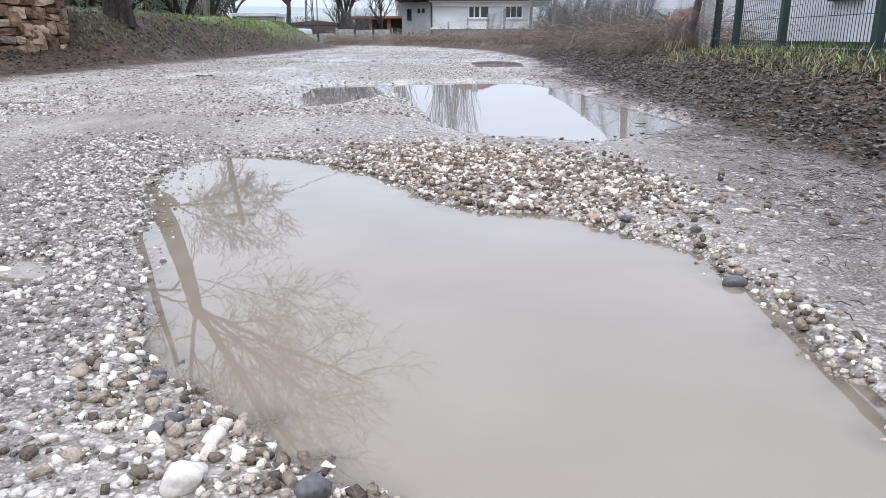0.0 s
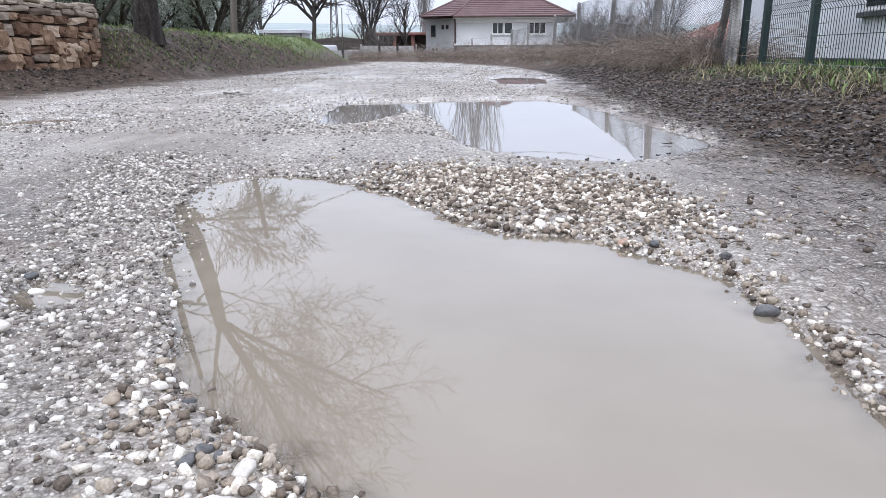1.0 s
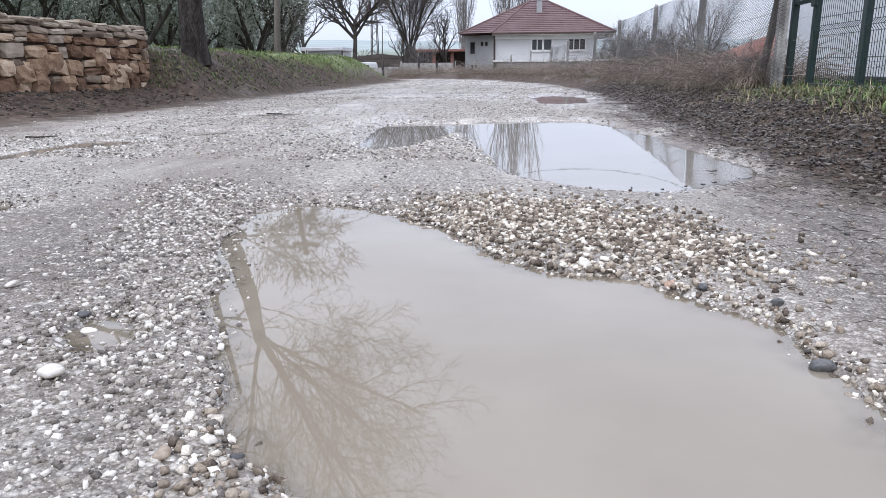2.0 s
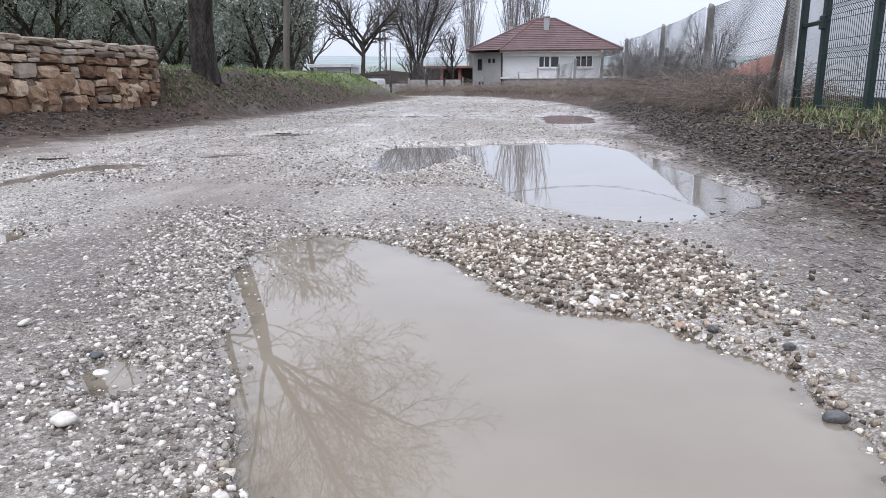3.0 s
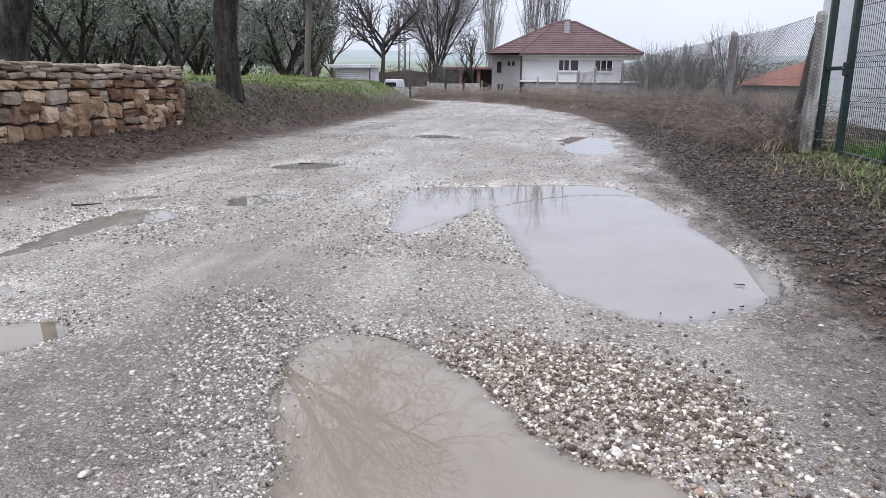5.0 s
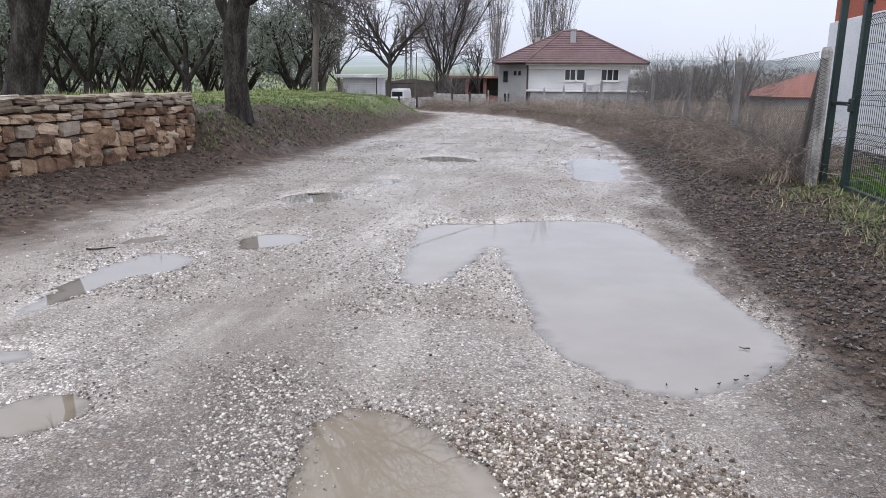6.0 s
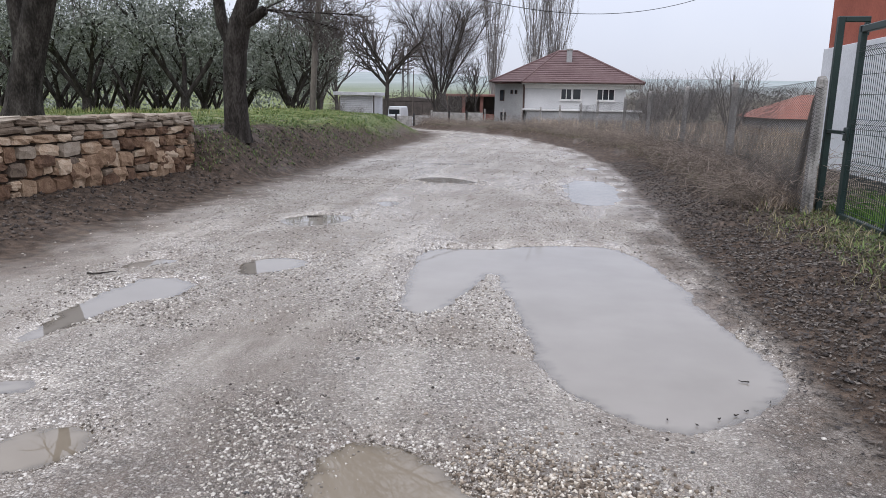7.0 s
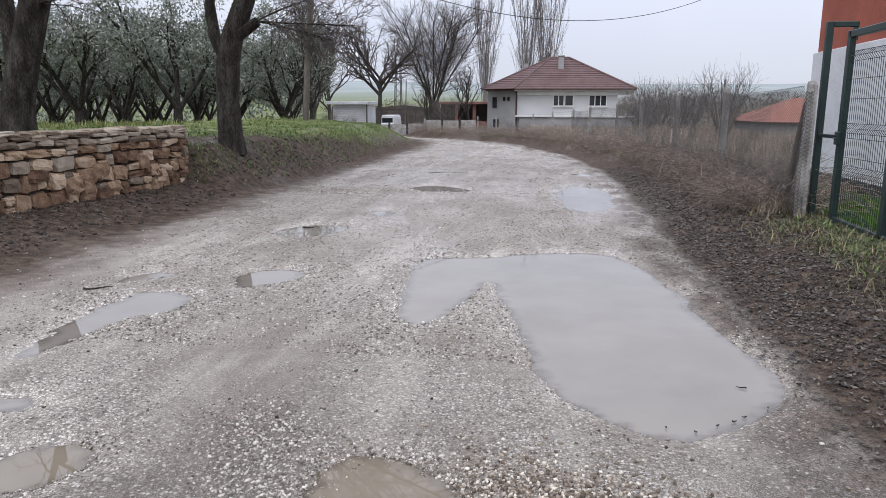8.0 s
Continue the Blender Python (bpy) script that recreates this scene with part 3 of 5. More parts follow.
def spaced(stops):
    """Grid lines from (from, to, step) stretches."""
    out = [np.arange(a, b - 1e-6, s) for a, b, s in stops]
    return np.concatenate(out + [np.array([stops[-1][1]])])


def stretch(a, b, n):
    return a * (b / a) ** (np.arange(1, n + 1) / n)


def build_ground():
    xs = np.concatenate((-stretch(12, 3000, 46)[::-1], spaced([(-12, -7, 0.12), (-7, -5, 0.06), (-5, -2.6, 0.05), (-2.6, -1.3, 0.035), (-1.3, 1.4, 0.02), (1.4, 3.2, 0.038), (3.2, 12, 0.2)]), stretch(12, 3000, 46)))
    ys = np.concatenate((-stretch(1, 3000, 34)[::-1], spaced([(-1, 0.4, 0.1), (0.4, 3.4, 0.019), (3.4, 8.2, 0.036), (8.2, 14, 0.085), (14, 34, 0.2), (34, 60, 0.6)]), stretch(60, 3000, 44)))
    gx, gy = np.meshgrid(xs, ys)
    z, mud, grass, gravel, wet, far, _, bed = height(gx.ravel(), gy.ravel())
    nx, ny = len(xs), len(ys)
    i, j = np.meshgrid(np.arange(ny - 1), np.arange(nx - 1), indexing="ij")
    a = (i * nx + j).ravel()
    me = mesh_of("ground", np.stack((gx.ravel(), gy.ravel(), z), 1), np.stack((a, a + 1, a + nx + 1, a + nx), 1), (M_GROUND,), True)
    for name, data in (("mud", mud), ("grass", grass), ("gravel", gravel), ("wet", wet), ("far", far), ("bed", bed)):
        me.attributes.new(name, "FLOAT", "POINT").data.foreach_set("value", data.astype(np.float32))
    tagged(new("ground", me), "potholed wet gravel road between muddy verges and fields", "ground", kind="structure")


def zat(x, y):
    return float(height(np.array([float(x)]), np.array([float(y)]))[0][0])


build_ground()


def build_water():
    """Each sheet lies level at 0 and runs a little way under its shore."""
    for name, poly in BASINS.items():
        lo, hi = poly.min(0) - 0.14, poly.max(0) + 0.14
        step = 0.02 if hi[1] < 3.5 else 0.03 if hi[1] < 8 else 0.06
        gx, gy = np.meshgrid(np.arange(lo[0], hi[0], step), np.arange(lo[1], hi[1], step))
        nx = gx.shape[1]
        x, y = gx.ravel(), gy.ravel()
        z = height(x, y)[0]
        z = np.where(signed_distance(x, y, poly) < 0.12, z, 1.0)
        i, j = np.meshgrid(np.arange(gx.shape[0] - 1), np.arange(nx - 1), indexing="ij")
        a = (i * nx + j).ravel()
        quads = np.stack((a, a + 1, a + nx + 1, a + nx), 1)
        quads = quads[z[quads].min(1) < 0.004]
        used, back = np.unique(quads, return_inverse=True)
        me = mesh_of("water", np.stack((x[used], y[used], 0 * used), 1), back.reshape(quads.shape), (M_BROWNWATER if name in ("near", "by_bank", "left_near") else M_WATER,))
        me.attributes.new("depth", "FLOAT", "POINT").data.foreach_set("value", (-z[used]).astype(np.float32))
        big = name in ("near", "second")
        tagged(new("puddle_water", me), "wide puddle of muddy brown water reflecting the grey sky" if big else "small shallow muddy puddle in a pothole of the road", "puddle", "puddles on the road", "structure")


build_water()

# ---- loose stones ----
CRUSH_V = np.array([(sx, sy, sz) for sz in (-1, 1) for sx, sy in ((-1, -1), (1, -1), (1, 1), (-1, 1))]) * 0.72
CRUSH_F = np.array([(0, 2, 1), (0, 3, 2), (4, 5, 6), (4, 6, 7), (0, 1, 5), (0, 5, 4), (1, 2, 6), (1, 6, 5), (2, 3, 7), (2, 7, 6), (3, 0, 4), (3, 4, 7)])


def scattered(name, x, y, size, mat, label, category, flat=0.62, sink=0.25, jag=0.3, top=None):
    """Many small broken lumps resting on the ground, or with their heads at a level, joined into one object."""
    r = rng
    n = len(x)
    z = height(x, y)[0] + size * flat * 0.36 * (1 - 2 * sink)
    if top is not None:
        z = top - size * flat * 0.36
    v = CRUSH_V[None] * (1 + jag * (r.random((n, 8, 3)) - 0.5) * 2)
    pinch = 0.55 + 0.45 * r.random((n, 2))
    v[:, 4:, :2] *= pinch[:, None, :]
    v[:, :4, 0] *= (0.75 + 0.25 * r.random(n))[:, None]
    v = v * np.stack((0.85 + 0.6 * r.random(n), 0.65 + 0.4 * r.random(n), flat * (0.75 + 0.6 * r.random(n))), 1)[:, None, :]
    a, tilt = r.random(n) * 2 * np.pi, r.normal(size=n) * 0.4
    c, s, ct, st = np.cos(a)[:, None], np.sin(a)[:, None], np.cos(tilt)[:, None], np.sin(tilt)[:, None]
    vx, vz = v[..., 0] * ct - v[..., 2] * st, v[..., 0] * st + v[..., 2] * ct
    vx, vy = vx * c - v[..., 1] * s, vx * s + v[..., 1] * c
    h = size[:, None] * 0.5
    out = np.stack((x[:, None] + vx * h, y[:, None] + vy * h, z[:, None] + vz * h), -1)
    f = (np.arange(n)[:, None, None] * 8 + CRUSH_F[None]).reshape(-1, 3)
    ob = new(name, mesh_of(name, out.reshape(-1, 3), f, (mat,)))
    return tagged(ob, label, category, kind="stuff")


def pick(n, x0, x1, y0, y1, weight, bias=1.0):
    """Random places in a stretch of the plan, kept by a weight from 0 to 1; more of them at low y for a bias over 1."""
    x = x0 + (x1 - x0) * rng.random(n)
    y = y0 + (y1 - y0) * rng.random(n) ** bias
    keep = rng.random(n) < weight(x, y)
    return x[keep], y[keep]


def on_road_w(x, y):
    _, mud, grass, gravel, wet, _, d, bed = height(x, y)
    return np.where(d > -0.015, (0.15 + 0.85 * gravel) * (1 - mud) * (1 - 0.6 * smooth(0.6, 0.9, wet) * (y > 5)) * (1 - 0.8 * bed), 0.0)


def heap_w(x, y):
    return heap(x, y, shore(x, y))


def shoal_w(x, y):
    """Stones standing in the shallows along the near puddle's rim."""
    d = shore(x, y)
    reach = 0.012 + (0.06 + 0.04 * vnoise(x * 6, y * 6, 44)) * smooth(0.35, 0.6, -x - 0.1 * y)
    return np.where((d < 0.01) & (d > -0.3), np.exp(-(np.maximum(-d, 0) / reach) ** 1.5), 0.0)


gx, gy = pick(135000, -2.2, 1.3, 0.35, 3.6, heap_w)
on_ridge = gx + 0.3 * (rng.random(len(gx)) - 0.5) > -0.35
rx, ry, gx, gy = gx[on_ridge], gy[on_ridge], gx[~on_ridge], gy[~on_ridge]
scattered("ridge_gravel", rx, ry, 0.007 + 0.018 * rng.random(len(rx)) ** 2.6, M_TANGRAVEL, "brown-stained limestone gravel heaped between the puddles", "gravel", 0.62, 0.14, 0.34)
scattered("coarse_gravel", gx, gy, 0.005 + 0.016 * rng.random(len(gx)) ** 3, M_GRAVEL, "coarse white and brown limestone gravel heaped round the puddle", "gravel", 0.55, 0.34, 0.34)
gx, gy = pick(9000, -1.2, 0.7, 0.35, 3.0, shoal_w)
size = 0.005 + 0.015 * rng.random(len(gx)) ** 2.5
scattered("shoal_gravel", gx, gy, size, M_GRAVEL, "wet gravel standing in the shallow rim of the puddle", "gravel", 0.6, 0.2, 0.3, top=0.001 + 0.3 * size * rng.random(len(gx)))
gx, gy = pick(30000, -3.2, 1.5, 0.35, 4.5, on_road_w)
scattered("fine_gravel", gx, gy, 0.004 + 0.013 * rng.random(len(gx)) ** 3, M_GRAVEL, "fine pale gravel strewn over the wet road", "gravel", 0.5, 0.4, 0.3)
gx, gy = pick(60000, -5.0, 1.6, 4.0, 13.0, on_road_w, 1.5)
scattered("road_gravel", gx, gy, 0.008 + 0.02 * rng.random(len(gx)) ** 2.6, M_GRAVEL, "pale loose gravel strewn along the road", "gravel", 0.5, 0.35, 0.3)
gx, gy = pick(16000, -5.2, 1.4, 12.0, 30.0, on_road_w, 1.4)
scattered("far_gravel", gx, gy, 0.014 + 0.03 * rng.random(len(gx)) ** 2.6, M_GRAVEL, "loose gravel along the road towards the bend", "gravel", 0.5, 0.35, 0.3)
gx, gy = pick(1500, -5.0, 1.3, 3.0, 20.0, lambda x, y: np.where(shore(x, y) > 0.02, 0.5, 0.0), 1.4)
scattered("road_lumps", gx, gy, 0.007 + 0.018 * rng.random(len(gx)) ** 3, M_CLOD, "small dark lumps of soil dropped on the road", "soil", 0.55, 0.3, 0.3)


def stone_mesh(name, mat, seed, rough=0.2):
    """One rounded, uneven stone about one unit wide."""
    r = np.random.default_rng(seed)
    bm = bmesh.new()
    bmesh.ops.create_icosphere(bm, subdivisions=3, radius=0.5)
    ph = r.random(6) * 6.28
    for v in bm.verts:
        p = v.co
        k = 1 + rough * (math.sin(3.1 * p.x * 2 + ph[0]) * math.sin(2.7 * p.y * 2 + ph[1]) + 0.6 * math.sin(6 * p.z + 4 * p.x + ph[2]) + 0.35 * math.sin(11 * p.y + 9 * p.x + ph[3]))
        v.co = Vector((p.x * k * 1.15, p.y * k * 0.9, p.z * k * 0.66))
    return bm_mesh(bm, name, mat, shade=True)


def lone_stones():
    kinds = {"pale": (M_PALE, "pale rounded limestone lying on the wet gravel"), "dark": (M_DARK, "dark wet pebble lying on the gravel"),
             "tan": (M_TAN, "tan stone lying at the puddle's edge"), "brick": (M_ORANGE, "broken orange brick lump at the puddle's edge")}
    forms = {k: [stone_mesh(k + "_stone", m, 10 * i + j) for j in range(3)] for i, (k, (m, _)) in enumerate(kinds.items())}
    spots = [(0.595, 1.31, 0.05, "dark"), (0.605, 1.613, 0.035, "dark"), (0.40, 1.77, 0.032, "brick"), (0.47, 1.73, 0.032, "dark"), (-0.358, 0.891, 0.022, "dark"), (-0.449, 0.856, 0.03, "tan"),
             (-0.402, 0.899, 0.024, "pale"), (-0.27, 0.733, 0.024, "dark"), (-0.282, 0.713, 0.024, "dark"), (-0.248, 0.724, 0.018, "dark"), (-0.208, 0.698, 0.036, "pale"),
             (-0.209, 0.609, 0.056, "pale"), (-0.073, 0.609, 0.042, "dark"), (-0.241, 0.684, 0.022, "tan"), (0.541, 0.901, 0.03, "pale"), (-0.779, 1.087, 0.05, "pale"), (-0.88, 1.35, 0.035, "pale"),
             (0.27, 1.92, 0.035, "tan"), (0.2, 1.93, 0.04, "pale"), (-0.012, 0.667, 0.018, "pale")]
    r = random.Random(5)
    while len(spots) < 60:
        x, y = r.uniform(-2.4, 1.2), r.uniform(0.5, 5.5)
        if float(shore(np.array([x]), np.array([y]))[0]) > 0.01:
            spots.append((x, y, r.uniform(0.016, 0.032), r.choice(("pale", "pale", "tan", "dark"))))
    for i, (x, y, s, k) in enumerate(spots):
        ob = new("stone", forms[k][i % 3])
        ob.matrix_basis = pose(x, y, zat(x, y) + s * 0.18, r.uniform(-15, 15), r.uniform(-15, 15), r.uniform(0, 360)) @ Matrix.Scale(s * 0.8, 4)
        tagged(ob, kinds[k][1], "stone", "loose stones on the road")


lone_stones()

# ---- trees ----
def grow(seed, base, lean, length, radius, plan, up=0.12, wob=0.22, thin=0.003):
    """Paths of a bare tree: plan gives, level by level, (children, angle, length share, where they start, radius share)."""
    r = np.random.default_rng(seed)
    out = []

    def limb(p, d, ln, ra, lev):
        n = max(3, int(7 - lev))
        pts, rad, dirs = [p], [ra], [d]
        for i in range(n):
            d = d + wob * (r.random(3) - 0.5) * (0.35 if lev == 0 else 1.0) + np.array((0, 0, up * (0 if lev == 0 else 1)))
            d = d / np.linalg.norm(d)
            p = p + d * ln / n
            pts.append(p)
            dirs.append(d)
            rad.append(max(ra * (1 - (0.42 if lev == 0 else 0.75) * (i + 1) / n), min(ra, thin * 0.6)))
        out.append((lev, np.array(pts), np.array(rad)))
        if lev >= len(plan):
            return
        kids, ang, share, start, rshare = plan[lev]
        turn0 = r.random() * 6.28
        for k in range(kids):
            s = start + (1 - start) * (k + r.random() * 0.8) / kids
            s = min(s, 0.999)
            i = int(s * n)
            f = s * n - i
            q = pts[i] * (1 - f) + pts[i + 1] * f
            dd = dirs[min(i + 1, n)]
            a = radians(ang * (0.7 + 0.6 * r.random()))
            t = turn0 + k * 2.4 + r.random()
            side = np.cross(dd, (0.2, 0.3, 0.93))
            side = side / (np.linalg.norm(side) + 1e-6)
            side2 = np.cross(dd, side)
            nd = dd * math.cos(a) + (side * math.cos(t) + side2 * math.sin(t)) * math.sin(a)
            limb(q, nd / np.linalg.norm(nd), ln * share * (0.7 + 0.6 * r.random()) * (1.05 - 0.35 * s), max(thin, min(ra * rshare, rad[i] * 0.85) * (0.8 + 0.4 * r.random())), lev + 1)

    limb(np.array(base, float), np.array(lean, float) / np.linalg.norm(lean), length, radius, 0)
    return out


def bare_tree(name, spot, paths, label, group="", extra=(), sides=8, bark=None, twig=None):
    bark = bark or M_BARK
    x, y = spot
    ob = empty(name, pose(x, y, zat(x, y) - 0.05), label, "tree", group)
    main = [(p, r) for lev, p, r in paths if lev == 0] + [e for e in extra if e[1][0] > 0.09]
    limbs = [(p, r) for lev, p, r in paths if lev in (1, 2)] + [e for e in extra if e[1][0] <= 0.09]
    twigs = [(p, r) for lev, p, r in paths if lev > 2]
    part("trunk", tube_mesh("trunk", bark, main, sides + 2), ob)
    if limbs:
        part("branchwork", tube_mesh("branchwork", bark, limbs, sides), ob)
    if twigs:
        part("crown", tube_mesh("crown", twig or M_TWIG, twigs, 4), ob, "bare grey-brown winter twigs")
    return ob


def flare(paths, radius, up=0.5):
    """Widens the foot of a trunk."""
    for lev, p, r in paths:
        if lev == 0:
            p[0][2] -= 0.1
            r[0] = radius
    return paths


def roadside_tree():
    """The tree beyond the wall's end, whose crown shows in the near puddle."""
    x, y = -6.22, 13.1
    trunk = (np.array([(0, 0, -0.1), (0.0, 0, 0.25), (-0.02, 0, 0.9), (0.02, 0, 1.6), (0.14, 0.0, 2.1), (0.4, 0.05, 2.75), (0.6, 0.1, 3.7), (0.74, 0.1, 4.65)]),
             np.array((0.3, 0.235, 0.215, 0.22, 0.2, 0.185, 0.165, 0.12)))
    side = (np.array([(-0.05, 0, 1.75), (-0.22, 0.0, 2.1), (-0.3, 0.05, 2.7), (-0.2, 0.1, 3.5), (-0.1, 0.2, 4.6), (0.1, 0.3, 6.0)]), np.array((0.13, 0.11, 0.09, 0.08, 0.07, 0.04)))
    stub = (np.array([(0.15, 0, 2.05), (0.44, -0.03, 2.2), (0.66, -0.05, 2.34)]), np.array((0.13, 0.11, 0.09)))
    paths = [(0, *trunk), (1, *side), (1, *stub)]
    sets = [((0.74, 0.1, 4.1), (1.0, -0.1, 0.55), 3.4, 0.09), ((0.74, 0.1, 4.2), (0.35, 0.2, 1.0), 4.0, 0.11), ((0.7, 0.1, 4.0), (0.75, -0.3, 0.9), 3.8, 0.1), ((0.72, 0.1, 4.2), (-0.25, 0.2, 1.0), 3.6, 0.1),
            ((0.62, 0.08, 3.4), (1.0, 0.2, 0.4), 2.6, 0.03), ((0.62, -0.05, 2.12), (1.0, 0.0, 0.02), 1.7, 0.035), ((0.6, -0.05, 2.1), (0.8, -0.3, 0.35), 1.6, 0.035), ((0.6, -0.05, 2.12), (0.9, 0.3, -0.12), 1.3, 0.03),
            ((-0.1, 0.2, 4.4), (-0.6, 0.1, 0.9), 2.6, 0.05), ((0.65, 0.0, 3.9), (0.9, -0.5, 0.5), 3.2, 0.07), ((0.7, 0.1, 4.1), (0.5, 0.5, 0.8), 3.5, 0.08)]
    for k, (b, d, ln, ra) in enumerate(sets):
        b = (b[0], b[1], b[2] + (0.45 if b[2] > 3 else 0.22))
        for lev, p, r in grow(100 + k, b, d, ln * 1.1, ra * 0.48, [(12, 42, 0.5, 0.1, 0.42), (8, 40, 0.55, 0.12, 0.45), (6, 38, 0.6, 0.15, 0.6)], 0.03, 0.4, 0.0062):
            paths.append((lev + 1, p, r))
    bare_tree("roadside_tree", (x, y), paths, "tall bare roadside tree with dark forked trunk beyond the stone wall")


def wallside_tree():
    x, y = -9.0, 11.0
    trunk = (np.array([(-0.1, 0, -0.1), (-0.05, 0, 0.2), (0.02, 0, 0.6), (0.2, 0, 1.2), (0.5, 0, 2.1), (0.95, 0, 3.2), (1.2, 0.1, 4.6)]), np.array((0.42, 0.31, 0.27, 0.25, 0.24, 0.2, 0.14)))
    second = (np.array([(0.05, 0, 0.8), (-0.05, 0.1, 1.5), (-0.15, 0.1, 2.6), (-0.1, 0.1, 4.4)]), np.array((0.16, 0.15, 0.13, 0.08)))
    paths = [(0, *trunk), (1, *second)]
    for k, (b, d, ln, ra) in enumerate([((0.9, 0, 3.1), (1.0, -0.2, 0.1), 3.0, 0.05), ((0.8, 0, 2.8), (0.9, 0.2, 0.25), 3.2, 0.05), ((1.1, 0.1, 4.0), (0.7, -0.4, 0.5), 3.4, 0.07), ((1.2, 0.1, 4.5), (0.2, 0.3, 1), 3.4, 0.09),
                                        ((0.5, 0, 2.1), (0.8, -0.4, 0.1), 1.5, 0.025), ((-0.1, 0.1, 4.0), (-0.5, 0.2, 1), 3.0, 0.07)]):
        for lev, p, r in grow(140 + k, b, d, ln, ra, [(7, 45, 0.5, 0.15, 0.5), (5, 42, 0.55, 0.2, 0.5), (4, 38, 0.55, 0.2, 0.6)], -0.03, 0.5, 0.004):
            paths.append((lev + 1, p, r))
    bare_tree("wallside_tree", (x, y), paths, "thick leaning dark-barked tree with bare hanging twigs behind the stone wall")


roadside_tree()
wallside_tree()


# ---- olive grove ----
def leaves(centres, radius, count, size, seed, squash=0.8):
    """Small pointed leaf blades gathered in ragged clumps."""
    r = np.random.default_rng(seed)
    c = np.asarray(centres)
    k = r.integers(0, len(c), count)
    d = r.normal(size=(count, 3))
    d /= np.linalg.norm(d, axis=1)[:, None]
    p = c[k] + d * (radius[k] * r.random(count) ** 0.45)[:, None] * (1, 1, squash)
    a = r.normal(size=(count, 3)) + (0, 0, 0.3)
    a /= np.linalg.norm(a, axis=1)[:, None]
    b = np.cross(a, r.normal(size=(count, 3)))
    b /= np.linalg.norm(b, axis=1)[:, None]
    s = size * (0.6 + 0.8 * r.random(count))[:, None]
    v = np.stack((p - a * s, p + b * s * 0.3, p + a * s, p - b * s * 0.3), 1)
    return v.reshape(-1, 3), np.arange(count * 4).reshape(-1, 4)


def olive_forms():
    forms = []
    for k in range(4):
        r = np.random.default_rng(300 + k)
        paths, tips, rads = [], [], []
        stems = 3 + k % 2
        paths.append((np.array([(0, 0, -0.2), (0, 0, 0.25), (0.02, 0, 0.6)]), np.array((0.24, 0.17, 0.15))))
        for s in range(stems):
            a = s * 6.28 / stems + r.random()
            for lev, p, q in grow(310 + 10 * k + s, (0.02, 0, 0.5), (0.55 * math.cos(a), 0.55 * math.sin(a), 0.9), 3.6, 0.1, [(5, 42, 0.5, 0.3, 0.55), (3, 40, 0.5, 0.3, 0.5)], 0.1, 0.5):
                paths.append((p, q))
                if lev >= 1:
                    tips.append(p[-1])
                    rads.append(0.5 + 0.45 * r.random())
                    tips.append(p[len(p) // 2])
                    rads.append(0.36 + 0.3 * r.random())
        v, f = leaves(tips, np.array(rads), 9500, 0.075, 400 + k)
        forms.append((tube_mesh("trunk", M_BARK, paths, 6), mesh_of("crown", v, f, (M_OLIVE,))))
    return forms


def olive_grove():
    forms = olive_forms()
    protos = []
    for tm, cm in forms:
        ob = empty("olive_tree", pose(0, 0, 0), "grey-green olive tree with dark multi-stemmed trunk in the grove", "tree", "olive trees in the grove")
        part("trunk", tm, ob)
        part("crown", cm, ob, "dense grey-green olive foliage")
        protos.append(ob)
    spots = []
    r = random.Random(12)
    for row in range(7):
        for col in range(15):
            y = 26.5 + row * 6.0 + 0.35 * col + r.uniform(-0.8, 0.8)
            x = -10.2 - col * 4.2 - row * 2.1 + r.uniform(-0.8, 0.8)
            if x > -0.365 * y - 0.4 or x < -0.9 * y - 2 or (row > 4 and col % 2):
                continue
            spots.append((x, y))
    used = set()
    for i, (x, y) in enumerate(spots):
        k = (i * 7 + i // 3) % 4
        m = pose(x, y, zat(x, y) - 0.03, 0, 0, r.uniform(0, 360))
        s = r.uniform(0.92, 1.22)
        if k not in used:
            used.add(k)
            protos[k].matrix_basis = m
            protos[k].scale = (s, s, s)
        else:
            copy_thing(protos[k], m).scale = (s, s, s * r.uniform(0.95, 1.1))
    return len(spots)


olive_grove()


# ---- dry-laid stone wall on the left bank ----
def wall_stone_form(seed, jag=0.2, power=8.0):
    """A rough rounded block about one unit each way."""
    r = np.random.default_rng(seed)
    bm = bmesh.new()
    bmesh.ops.create_cube(bm, size=1.0)
    bmesh.ops.subdivide_edges(bm, edges=bm.edges[:], cuts=2, use_grid_fill=True)
    ph = r.random(6) * 6.28
    shear, taper = (r.random(3) - 0.5) * 0.3, (r.random(2) - 0.5) * 0.35
    for v in bm.verts:
        p = v.co * 2
        k = (abs(p.x) ** power + abs(p.y) ** power + abs(p.z) ** power) ** (-1 / power) if p.length > 0 else 1
        q = p * k * 0.5 * 1.02
        q += Vector(((r.random() - 0.5), (r.random() - 0.5), (r.random() - 0.5))) * jag * 0.6
        q.y, q.z = q.y * (1 + taper[0] * q.z) + shear[0] * q.z, q.z * (1 + taper[1] * q.y) + shear[1] * q.y * 0.5
        v.co = q
    return bm_mesh(bm, "stone", M_WALLSTONE)


